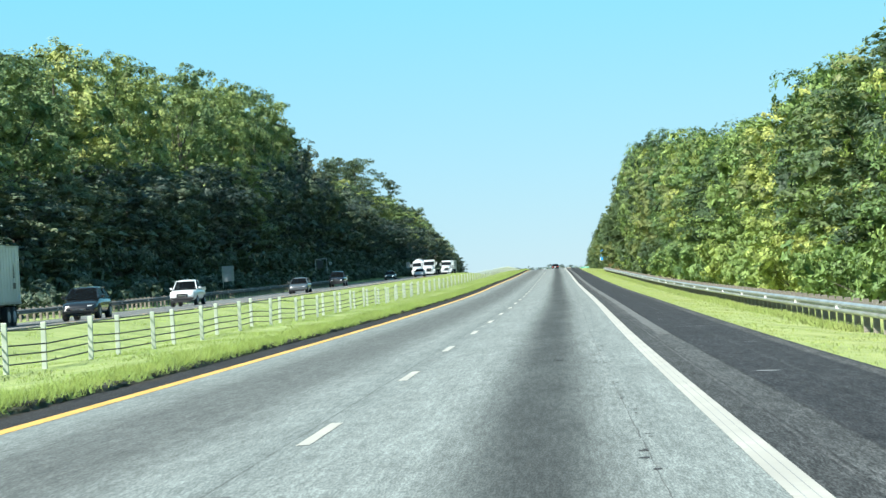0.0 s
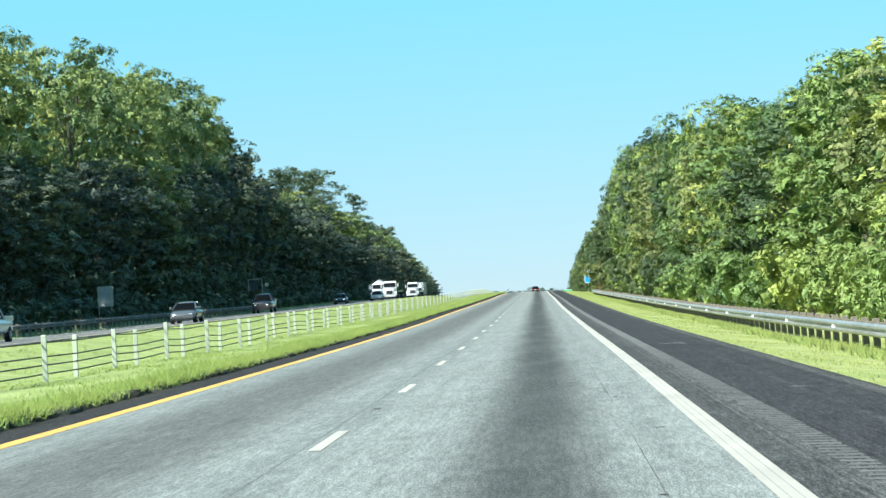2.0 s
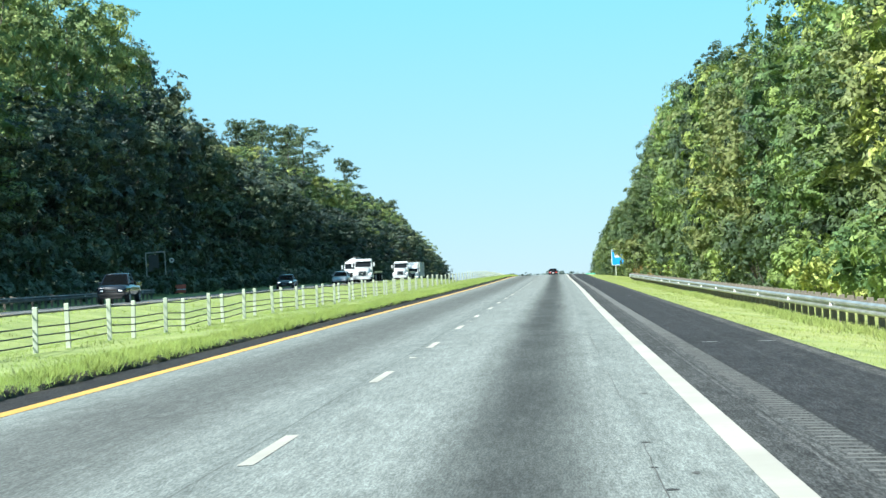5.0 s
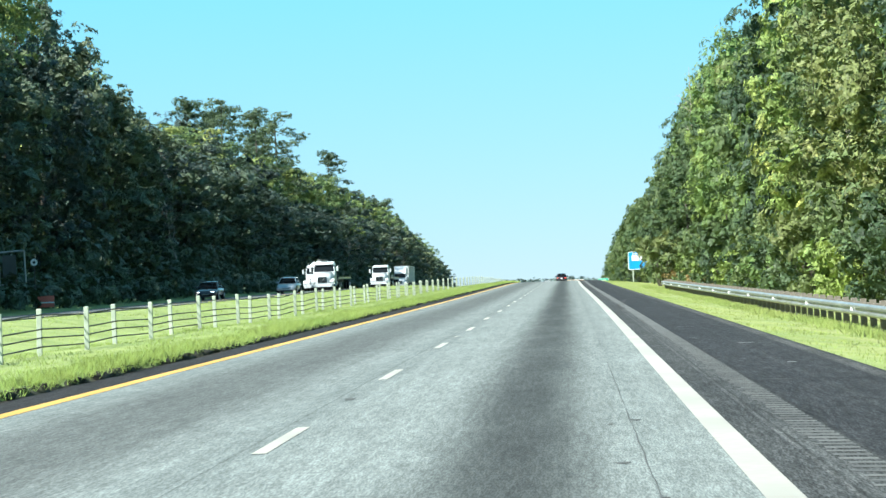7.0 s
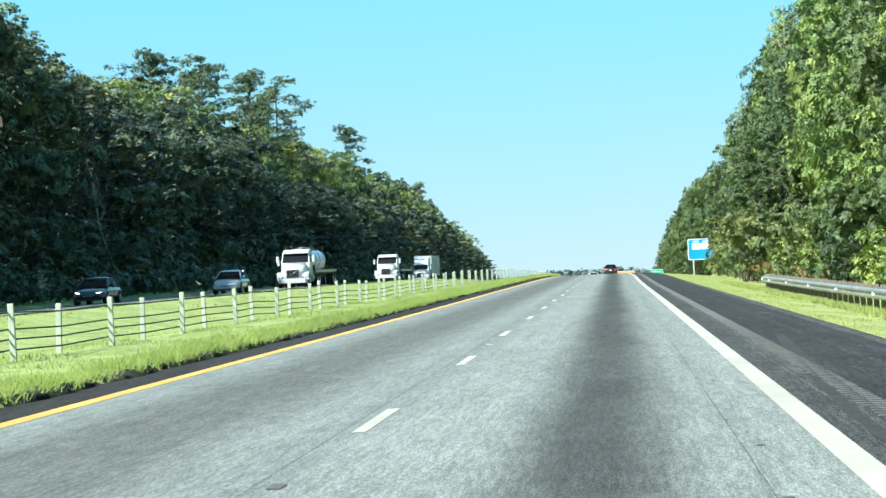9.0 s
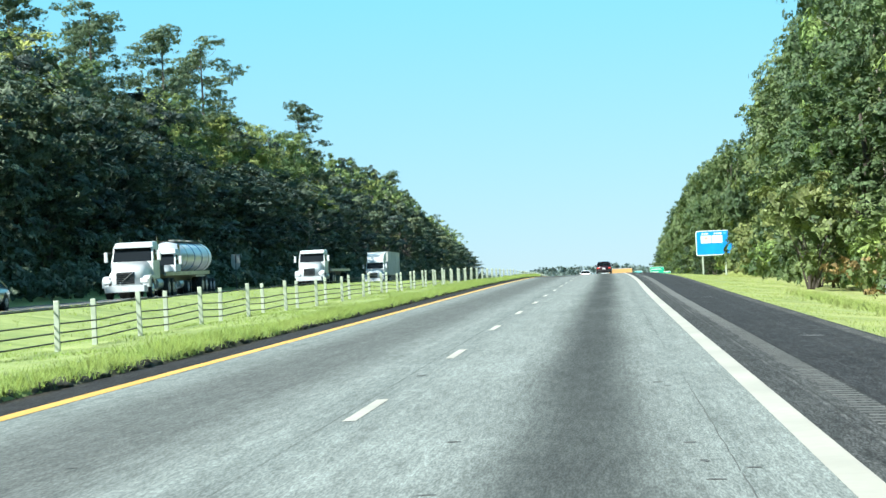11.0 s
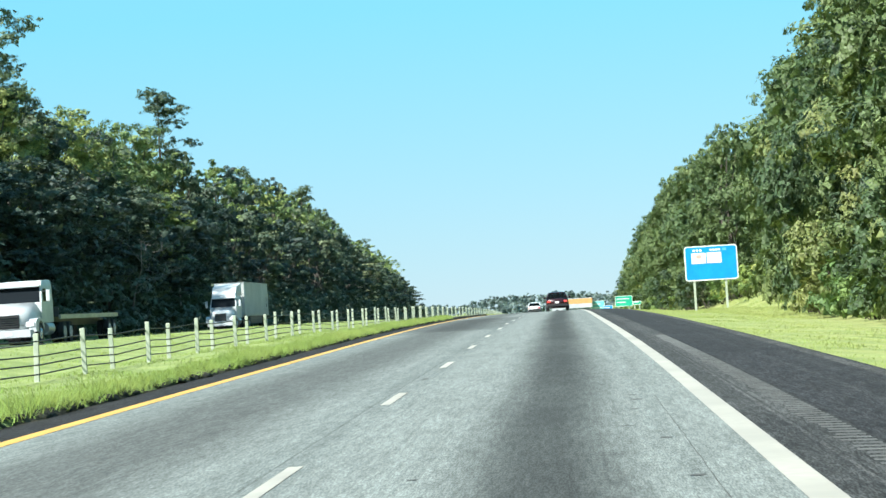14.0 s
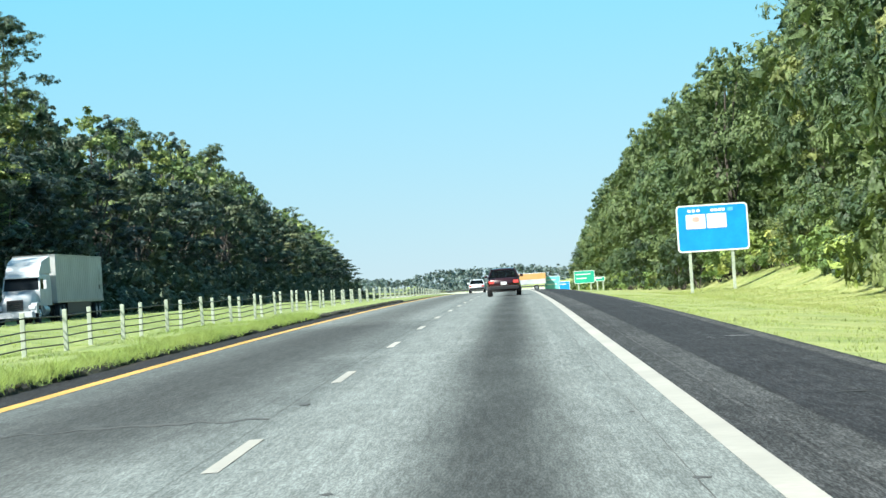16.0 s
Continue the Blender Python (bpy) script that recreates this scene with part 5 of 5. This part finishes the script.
    rings = [[(x * w * f, y + dy, z) for dy, z in ((-0.035, z0 + lift * 0.3), (0.02, z1 + lift), (0.14, z1 + lift), (0.14, z0 + lift * 0.3))] for (f, y), lift in zip(pts, (0.0, 0.015, 0.03))]
    return loft(bmesh.new(), rings)


def car(name, label, colour, L, W, belt, roof, cabin, hood, lamps=False, bed=None, at=None):
    """A car with its nose at y = 0 and its tail at y = L. cabin: y of the windscreen's foot, roof's front, roof's back, rear window's foot."""
    ob = thing(name, label, {"pickup_truck": "pickup", "suv": "car"}.get(name, "car"), at=at)
    w, tail = W / 2, belt
    lift, blunt = (0.2, 0.14) if bed else (0.03, 0.0)
    nose = [(0.0, 0.86, 0.36, hood * 0.9), (0.12, 0.94, 0.26, hood * 0.97), (0.6, 1.0, 0.24, hood * 0.99)]
    if not bed:
        nose = [(-0.02, 0.66, 0.42, hood * 0.6), (0.03, 0.8, 0.33, hood * 0.7), (0.14, 0.9, 0.28, hood * 0.8), (0.32, 0.965, 0.25, hood * 0.87), (0.65, 1.0, 0.24, hood * 0.94)]
    stations = nose + [(cabin[0], 1.0, 0.24, hood), (cabin[0] + 0.35, 1.0, 0.24, belt),
                (L * 0.6, 1.0, 0.24, belt), (L - 0.75, 1.0, 0.26, tail), (L - 0.12, 0.95, 0.3, tail * 0.97), (L, 0.88, 0.42, tail * 0.9)]
    rings = []
    for y, k, zb, zt in stations:
        ww, zb = w * k, zb + lift
        half = [(ww * 0.84, zb), (ww * 0.96, zb + 0.1), (ww * 0.995, zb + (zt - zb) * 0.4), (ww, zb + (zt - zb) * 0.6), (ww * 0.97, zt - 0.12), (ww * 0.91, zt - 0.045), (ww * 0.8, zt - 0.005), (ww * 0.45, zt + 0.025)]
        rings.append([(x, y, z) for x, z in half] + [(-x, y, z) for x, z in half[::-1]])
    body = smooth(part("body", loft(bmesh.new(), rings), colour, ob))
    if bed:
        y0 = bed
        part("bed_floor", boxed(-w * 0.84, w * 0.84, y0 + 0.1, L - 0.1, belt + 0.02, belt + 0.035), "black_plastic", ob, "black load bed")
        for x in (-w * 0.93, w * 0.93):
            part("bed_side", boxed(x - 0.05, x + 0.05, y0, L - 0.05, belt - 0.15, belt + 0.12, bevel=0.02), colour, ob)
        part("tailgate", boxed(-w * 0.92, w * 0.92, L - 0.09, L - 0.02, belt - 0.45, belt + 0.12, bevel=0.02), colour, ob)
    wb, wt = w * 0.92, w * 0.7
    y0, y1, y2, y3 = cabin
    lowc, topc = [(-wb, y0, belt - 0.03), (wb, y0, belt - 0.03), (wb, y3, belt - 0.03), (-wb, y3, belt - 0.03)], [(-wt, y1, roof), (wt, y1, roof), (wt, y2, roof), (-wt, y2, roof)]
    skin = []
    for k in range(7):
        f = k / 6
        yy, arch = y1 - 0.05 + (y2 - y1 + 0.1) * f, 0.05 * math.sin(math.pi * f) - 0.03 * abs(2 * f - 1) ** 3
        top = [(wt * 1.04 * q, yy, roof + arch + 0.035 * (1 - abs(q) ** 2.4) - 0.03 * abs(q) ** 6) for q in (-1, -0.85, -0.5, 0, 0.5, 0.85, 1)]
        skin.append(top + [(x * 0.97, y, z - 0.05) for x, y, z in top[::-1]])
    smooth(part("roof", loft(bmesh.new(), skin), colour, ob))
    for i, (p, q) in enumerate(zip(lowc, topc)):
        part("pillar", rod(bmesh.new(), p, q, 0.05, 0.04, sides=6), colour, ob)
    for x in (-1, 1):
        part("pillar", rod(bmesh.new(), (x * wb, (y0 + y3) / 2 + 0.1, belt - 0.05), (x * wt, (y1 + y2) / 2 + 0.1, roof), 0.045, sides=6), "black_plastic", ob, "black middle pillar")
        part("seat", boxed(x * w * 0.42 - 0.24, x * w * 0.42 + 0.24, y1 + 0.55, y1 + 0.7, belt - 0.2, belt + 0.12, bevel=0.04), "black_plastic", ob, "dark seat back")
        part("headrest", boxed(x * w * 0.42 - 0.12, x * w * 0.42 + 0.12, y1 + 0.58, y1 + 0.68, belt + 0.14, belt + 0.32, bevel=0.03), "black_plastic", ob, "dark headrest")
    part("dashboard", boxed(-wb * 0.9, wb * 0.9, y0 + 0.25, y0 + 0.7, belt - 0.1, belt + 0.03, bevel=0.02), "black_plastic", ob)
    for nm, face, mg in (("windscreen", (lowc[0], lowc[1], topc[1], topc[0]), 0.03), ("rear_window", (lowc[2], lowc[3], topc[3], topc[2]), 0.03),
                         ("side_window", (lowc[1], lowc[2], topc[2], topc[1]), 0.03), ("side_window", (lowc[3], lowc[0], topc[0], topc[3]), 0.03)):
        part(nm, quad_panel(face, mg, 0.008), "car_glass", ob, "tinted glass pane")
    wr = 0.34 if roof < 1.6 else 0.38
    for x in (-1, 1):
        for y in (0.19 * L, 0.81 * L):
            part("wheel_arch", rod(bmesh.new(), (x * (w - 0.24), y, wr + 0.02), (x * (w + 0.004), y, wr + 0.02), wr + 0.055, sides=20), "black_plastic", ob)
            wheel(ob, x * (w - 0.09), y, wr, 0.22, side=x)
        m = part("mirror", boxed(x * (w + 0.09) - 0.09, x * (w + 0.09) + 0.09, y0 + 0.3, y0 + 0.4, belt + 0.02, belt + 0.17, bevel=0.03), colour, ob)
        part("mirror_arm", boxed(min(x * (w - 0.08), x * (w + 0.02)), max(x * (w - 0.08), x * (w + 0.02)), y0 + 0.32, y0 + 0.37, belt + 0.0, belt + 0.05), "black_plastic", m)
        part("headlight", lamp_block(x, w, hood, bool(bed)), LAMP_ON if lamps else "lamp_clear", ob, "bright headlight" if lamps else "clear headlight")
        part("tail_light", boxed(x * w * 0.74 - 0.15, x * w * 0.74 + 0.15, L - 0.05, L + 0.012, tail * 0.68, tail * 0.86, bevel=0.02), "tail_red", ob, "red tail light")
    part("grille", boxed(-w * 0.42, w * 0.42, -0.045, 0.06, hood * (0.56 if bed else 0.46), hood * (0.8 if bed else 0.6), bevel=0.02), "black_plastic", ob)
    part("grille_trim", boxed(-w * 0.3, w * 0.3, -0.06, -0.04, hood * (0.66 if bed else 0.51), hood * (0.7 if bed else 0.55), bevel=0.006), "chrome", ob)
    part("front_bumper", boxed(-w * 0.86, w * 0.86, -0.05, 0.1, 0.3 + lift, 0.48 + lift, bevel=0.03), "black_plastic" if bed else colour, ob)
    part("air_dam", boxed(-w * 0.7, w * 0.7, -0.02, 0.12, 0.2 + lift * 0.6, 0.3 + lift, bevel=0.02), "black_plastic", ob)
    part("rear_bumper", boxed(-w * 0.88, w * 0.88, L - 0.1, L + 0.06, 0.34 + lift, 0.54 + lift, bevel=0.03), "black_plastic", ob)
    part("plate", boxed(-0.16, 0.16, L + 0.012 - 0.02, L + 0.02, tail * 0.62, tail * 0.62 + 0.16), "plate", ob, "pale number plate with a plain bar")
    return ob


def parked(u, y, surf, turn=0.0):
    """A place on a road: the vehicle's nose faces the camera unless turned."""
    slope = math.degrees(math.atan(float(road_z(y + 5) - road_z(y - 5)) / 10))
    return pose(u + float(road_x(y)), y, float(road_z(y)) + float(surf(u)), slope if turn == 0 else -slope, 0, turn)


LAMP_ON = surface("lit_headlight", (0.9, 0.92, 0.95), rough=0.1)
lamp_bsdf = next(n for n in LAMP_ON.node_tree.nodes if n.type == "BSDF_PRINCIPLED")
lamp_bsdf.inputs["Emission Color"].default_value, lamp_bsdf.inputs["Emission Strength"].default_value = (0.95, 0.97, 1.0, 1), 2.5
car("suv", "black compact SUV driving on the opposite carriageway", P_BLACK, 4.5, 1.92, 1.1, 1.64, (0.95, 1.85, 3.5, 4.3), 1.0, at=parked(-22.9, 119, far_z))
car("pickup_truck", "white full-size pickup truck with a black grille", P_WHITE, 5.7, 2.02, 1.26, 1.92, (1.45, 2.15, 3.4, 3.75), 1.2, bed=3.75, at=parked(-26.6, 175, far_z))
car("sedan", "dark grey sedan on the opposite carriageway", P_GREY, 4.7, 1.82, 0.97, 1.43, (1.1, 2.05, 3.25, 4.25), 0.88, at=parked(-22.9, 221, far_z))
car("pickup_truck", "dark pickup truck with chrome trim in the shade", P_NAVY, 5.7, 2.02, 1.26, 1.92, (1.45, 2.15, 3.4, 3.75), 1.2, bed=3.75, at=parked(-26.6, 298, far_z))
car("sedan", "black sedan with bright headlights in the shade", P_BLACK, 4.8, 1.85, 0.97, 1.43, (1.1, 2.1, 3.3, 4.35), 0.88, lamps=True, at=parked(-26.6, 394, far_z))
car("sedan", "silver-blue sedan on the opposite carriageway", P_SILVER, 4.7, 1.82, 0.97, 1.44, (1.1, 2.05, 3.25, 4.25), 0.88, at=parked(-22.9, 417, far_z))
car("suv", "dark red compact SUV driving ahead in the same lane", P_RED, 4.4, 1.84, 1.02, 1.5, (1.05, 1.85, 3.55, 4.22), 0.98, lamps=False, at=parked(1.62, 612.4, pave_z, 180))
car("sedan", "white sedan ahead in the passing lane beyond the crest", P_WHITE, 4.7, 1.82, 0.97, 1.44, (1.1, 2.05, 3.25, 4.25), 0.88, at=parked(-1.8, 742, pave_z, 180))


def dual_wheels(parent, y, w=1.22, r=0.5):
    for x in (-1, 1):
        wheel(parent, x * (w - 0.02), y, r, 0.27, side=x)
        wheel(parent, x * (w - 0.34), y, r, 0.27, side=x)


def box_trailer(rig, y0, L, high=4.05, low=1.15, skin=None):
    skin = skin or TRAILER_SKIN
    box_part = part("trailer_box", boxed(-1.29, 1.29, y0, y0 + L, low, high, bevel=0.02), skin, rig, "white box trailer")
    n = int(L / 0.6)
    for i in range(n):
        y = y0 + 0.3 + i * (L - 0.6) / (n - 1)
        for x in (-1, 1):
            part("rib", boxed(min(x * 1.288, x * 1.306), max(x * 1.288, x * 1.306), y - 0.02, y + 0.02, low + 0.1, high - 0.06), skin, box_part)
    for z0, z1 in ((low - 0.02, low + 0.1), (high - 0.09, high + 0.015)):
        part("edge_rail", boxed(-1.312, 1.312, y0 - 0.012, y0 + L + 0.012, z0, z1), "steel", box_part)
    part("side_bars", boxed(1.306, 1.312, y0 + L - 1.6, y0 + L - 1.0, low + 0.75, low + 1.05), "black_plastic", box_part, "dark plain bar")
    part("side_shape", prism(bmesh.new(), [(y0 + L - 1.45, low + 1.3), (y0 + L - 1.2, low + 1.3), (y0 + L - 1.3, low + 2.0)], "x", 1.306, 1.311), "black_plastic", box_part, "dark plain shape")
    for x in (-1, 1):
        part("skirt", boxed(x * 1.2 - 0.015, x * 1.2 + 0.015, y0 + 3.5, y0 + L - 4.2, 0.45, low - 0.02), "black_plastic", rig, "dark side skirt")
    part("underframe", boxed(-0.55, 0.55, y0 + 1.0, y0 + L - 0.3, low - 0.28, low - 0.02), "dark_steel", rig)
    for y in (y0 + L - 2.9, y0 + L - 1.7):
        dual_wheels(rig, y)
    part("mud_flap", boxed(-1.2, -0.5, y0 + L - 0.7, y0 + L - 0.67, 0.25, low - 0.1), "rubber", rig)
    part("mud_flap", boxed(0.5, 1.2, y0 + L - 0.7, y0 + L - 0.67, 0.25, low - 0.1), "rubber", rig)


def flat_trailer(rig, y0, L, deck=1.35):
    part("deck", boxed(-1.28, 1.28, y0, y0 + L, deck - 0.12, deck, bevel=0.01), "dark_steel", rig, "dark flat trailer deck")
    for x in (-1.24, 1.24):
        part("side_rail", boxed(x - 0.05, x + 0.05, y0, y0 + L, deck - 0.22, deck - 0.02), "steel", rig)
    for x in (-0.45, 0.45):
        part("frame_beam", boxed(x - 0.07, x + 0.07, y0 + 0.8, y0 + L - 0.3, deck - 0.55, deck - 0.12), "dark_steel", rig)
    part("bulkhead", boxed(-1.2, 1.2, y0 + 0.02, y0 + 0.08, deck, deck + 0.35), "dark_steel", rig)
    for y in (y0 + L - 2.6, y0 + L - 1.35):
        dual_wheels(rig, y)


def tank_trailer(rig, y0, L):
    M.setdefault("tank_skin", surface("polished_tank_skin", (0.62, 0.66, 0.7), (0.5, 0.54, 0.6), (0.75, 0.78, 0.8), 6, 0.6, 0.3, 0.4))
    M.setdefault("blue_band", surface("blue_band_print", (0.03, 0.12, 0.35), rough=0.4))
    r, zc = 1.02, 2.45
    bm = bmesh.new()
    rings = []
    for y, k in ((y0, 0.55), (y0 + 0.25, 0.85), (y0 + 0.6, 1), (y0 + L - 0.6, 1), (y0 + L - 0.25, 0.85), (y0 + L, 0.55)):
        rings.append([(r * 1.12 * k * math.cos(2 * math.pi * i / 28), y, zc + r * k * math.sin(2 * math.pi * i / 28)) for i in range(28)])
    tank = smooth(part("tank", loft(bm, rings), "tank_skin", rig, "pale polished tank with blue bands"))
    for f in (0.15, 0.38, 0.62, 0.85):
        rings = [[(r * 1.14 * math.cos(2 * math.pi * i / 28), y, zc + r * 1.02 * math.sin(2 * math.pi * i / 28)) for i in range(28)] for y in (y0 + L * f - 0.1, y0 + L * f + 0.1)]
        part("tank_band", loft(bmesh.new(), rings), "blue_band" if f in (0.38, 0.62) else "steel", tank)
    for f in (0.25, 0.5, 0.75):
        part("hatch", rod(bmesh.new(), (0, y0 + L * f, zc + r - 0.05), (0, y0 + L * f, zc + r + 0.18), 0.32, sides=16), "steel", tank)
    part("walkway", boxed(-0.5, 0.5, y0 + 0.8, y0 + L - 0.8, zc + r - 0.01, zc + r + 0.05), "dark_steel", tank)
    for x in (-0.5, 0.5):
        part("frame_beam", boxed(x - 0.08, x + 0.08, y0 + 0.3, y0 + L - 0.2, 1.1, 1.45), "dark_steel", rig)
    part("hose_rack", boxed(-1.2, -0.9, y0 + 2, y0 + L - 4, 0.9, 1.25), "steel", rig)
    part("hose_rack", boxed(0.9, 1.2, y0 + 2, y0 + L - 4, 0.9, 1.25), "steel", rig)
    for y in (y0 + L - 2.4, y0 + L - 1.15):
        dual_wheels(rig, y)


def truck(name, label, at, trailer, sleeper=0.0, fairing=False, stacks=True, slash=False):
    """A long-nosed lorry, its bumper at y = 0, with a trailer behind."""
    rig = thing(name, label, "truck", at=at)
    hood = [[(x * 0.8, 0.12, z) for x, z in ((-0.95, 0.62), (0.95, 0.62), (0.92, 1.2), (0.7, 1.5), (-0.7, 1.5), (-0.92, 1.2))],
            [(x, 0.75, z) for x, z in ((-1.0, 0.62), (1.0, 0.62), (0.98, 1.3), (0.7, 1.68), (-0.7, 1.68), (-0.98, 1.3))],
            [(x, 2.0, z) for x, z in ((-1.08, 0.62), (1.08, 0.62), (1.06, 1.5), (0.8, 1.95), (-0.8, 1.95), (-1.06, 1.5))]]
    smooth(part("hood", loft(bmesh.new(), hood), P_TRUCK, rig, "white sloping engine hood"))
    part("grille", quad_panel([(-0.48, 0.08, 0.78), (0.48, 0.08, 0.78), (0.48, 0.11, 1.4), (-0.48, 0.11, 1.4)], 0.0, 0.02, 0.05), "black_plastic", rig, "dark grille")
    for i in range(5):
        z = 0.86 + 0.11 * i
        part("grille_bar", boxed(-0.47, 0.47, 0.03, 0.055, z, z + 0.025), "chrome", rig)
    if slash:
        part("grille_trim", rod(bmesh.new(), (-0.3, 0.03, 0.8), (0.42, 0.05, 1.38), 0.035, sides=6), "chrome", rig, "chrome diagonal bar")
    part("bumper", loft(bmesh.new(), [[(-1.15, 0.18, 0.35), (1.15, 0.18, 0.35), (1.15, 0.18, 0.72), (-1.15, 0.18, 0.72)], [(-1.0, -0.06, 0.38), (1.0, -0.06, 0.38), (1.0, -0.06, 0.7), (-1.0, -0.06, 0.7)]]), P_TRUCK, rig)
    part("plate", boxed(-0.16, 0.16, -0.075, -0.06, 0.45, 0.6), "plate", rig, "pale number plate with a plain bar")
    for x in (-1, 1):
        fender = [(0.1, 0.6), (0.1, 1.0), (0.35, 1.18), (1.1, 1.22), (1.7, 1.12), (1.85, 0.7), (1.65, 0.7), (1.5, 0.98), (1.1, 1.1), (0.75, 1.02), (0.6, 0.6)]
        part("fender", prism(bmesh.new(), fender, "x", min(x * 0.9, x * 1.24), max(x * 0.9, x * 1.24)), P_TRUCK, rig)
        part("headlight", boxed(x * 0.98 - 0.2, x * 0.98 + 0.2, 0.05, 0.14, 0.82, 1.06, bevel=0.04), "lamp_clear", rig, "clear headlight")
        wheel(rig, x * 1.08, 1.15, 0.5, 0.28, side=x, rim="chrome")
    end = 3.7 + sleeper
    cabin = [[(-1.12, 1.95, 1.0), (1.12, 1.95, 1.0), (1.12, end, 1.0), (-1.12, end, 1.0)], [(-1.12, 1.95, 1.9), (1.12, 1.95, 1.9), (1.12, end, 1.9), (-1.12, end, 1.9)],
             [(-1.05, 2.35, 2.72), (1.05, 2.35, 2.72), (1.08, end, 2.75), (-1.08, end, 2.75)], [(-0.98, 2.6, 2.95), (0.98, 2.6, 2.95), (1.0, end, 3.0), (-1.0, end, 3.0)]]
    part("cab", loft(bmesh.new(), cabin), P_TRUCK, rig, "white painted cab")
    part("windscreen", quad_panel([(-1.1, 1.95, 1.9), (1.1, 1.95, 1.9), (1.03, 2.35, 2.72), (-1.03, 2.35, 2.72)], 0.06, 0.01), "glass", rig, "dark windscreen")
    part("sun_visor", boxed(-1.02, 1.02, 2.08, 2.36, 2.66, 2.74, bevel=0.02), P_TRUCK, rig)
    for x in (-1, 1):
        part("side_window", quad_panel([(x * 1.12, 2.25, 1.95), (x * 1.12, 3.2, 1.95), (x * 1.065, 3.2, 2.6), (x * 1.065, 2.45, 2.6)][:: x], 0.03, 0.01), "glass", rig, "dark side window")
        m = part("mirror", boxed(x * 1.42 - 0.1, x * 1.42 + 0.1, 2.05, 2.14, 1.95, 2.5, bevel=0.04), P_TRUCK, rig, "tall white mirror")
        part("mirror_arm", boxed(min(x * 1.1, x * 1.4), max(x * 1.1, x * 1.4), 2.08, 2.12, 2.42, 2.47), "black_plastic", m)
        part("fuel_tank", rod(bmesh.new(), (x * 0.92, 2.7, 0.72), (x * 0.92, 4.1, 0.72), 0.31, sides=18), "steel", rig)
        part("step", boxed(x * 1.06 - 0.12, x * 1.06 + 0.12, 2.1, 2.65, 0.45, 0.52), "steel", rig)
        if stacks:
            part("exhaust_stack", rod(bmesh.new(), (x * 1.0, end + 0.15, 1.0), (x * 1.0, end + 0.15, 3.3), 0.075, sides=12), "chrome", rig, "chrome exhaust stack")
    if fairing:
        part("roof_fairing", loft(bmesh.new(), [[(-1.0, 2.5, 2.85), (1.0, 2.5, 2.85), (1.0, 2.6, 3.0), (-1.0, 2.6, 3.0)], [(-1.08, 3.3, 2.9), (1.08, 3.3, 2.9), (1.02, 3.3, 3.6), (-1.02, 3.3, 3.6)],
                                                 [(-1.15, end, 2.9), (1.15, end, 2.9), (1.12, end, 3.95), (-1.12, end, 3.95)]]), P_TRUCK, rig, "white sloping roof fairing")
    for x in (-0.45, 0.45):
        part("chassis_rail", boxed(x - 0.05, x + 0.05, 1.0, end + 3.4, 0.72, 0.98), "dark_steel", rig)
    for y in (end + 1.35, end + 2.65):
        dual_wheels(rig, y)
    kind, L = trailer
    {"box": box_trailer, "flat": flat_trailer, "tank": tank_trailer}[kind](rig, end + 0.75, L)
    return rig


truck("flatbed_truck", "white day-cab truck with dark grille pulling an empty flatbed", parked(-22.9, 448, far_z), ("flat", 13.5), slash=True)
truck("tanker_truck", "white tanker truck with a pale blue-banded tank", parked(-26.6, 474, far_z), ("tank", 11.5), stacks=True)
truck("flatbed_truck", "white truck with tall mirrors pulling a low flatbed", parked(-22.9, 523, far_z), ("flat", 14.0), sleeper=0.6, stacks=False)
truck("box_truck", "white sleeper truck with a long white box trailer", parked(-26.6, 612, far_z), ("box", 15.5), sleeper=1.6, fairing=True, stacks=False)
truck("box_truck", "white truck whose grey-white trailer passes in the shade", parked(-26.6, 96, far_z), ("box", 14.6), sleeper=1.6, fairing=True, stacks=False)

# a vehicle crossing beyond the crest
M["orange_paint"] = paint("orange_truck_paint", (0.62, 0.34, 0.13), 0.4, 0.0)
mover = thing("moving_truck", "orange and white box truck crossing beyond the crest", "truck", at=pose(-1.2, 850, float(road_z(850)), 0, 0, -90))
part("box", boxed(-1.2, 1.2, 2.2, 7.5, 0.95, 2.75, bevel=0.03), P_TRUCK, mover, "white load box")
part("stripe", boxed(-1.21, 1.21, 2.3, 7.512, 1.75, 2.66), "orange_paint", mover, "broad orange stripe")
part("cab", loft(bmesh.new(), [[(-1.0, 0, 0.6), (1.0, 0, 0.6), (1.0, 2.1, 0.6), (-1.0, 2.1, 0.6)], [(-1.0, 0, 1.2), (1.0, 0, 1.2), (1.0, 2.1, 1.2), (-1.0, 2.1, 1.2)], [(-0.9, 0.9, 2.1), (0.9, 0.9, 2.1), (0.9, 2.1, 2.1), (-0.9, 2.1, 2.1)]]), P_TRUCK, mover)
part("bumper", boxed(-1.1, 1.1, 7.5, 7.6, 0.5, 0.75), "black_plastic", mover)
for x in (-1, 1):
    for y in (1.0, 6.0):
        wheel(mover, x * 0.98, y, 0.42, 0.26, side=x)
    part("tail_light", boxed(x * 1.0 - 0.08, x * 1.0 + 0.08, 7.5, 7.53, 1.0, 1.3), "tail_red", mover, "red tail light")
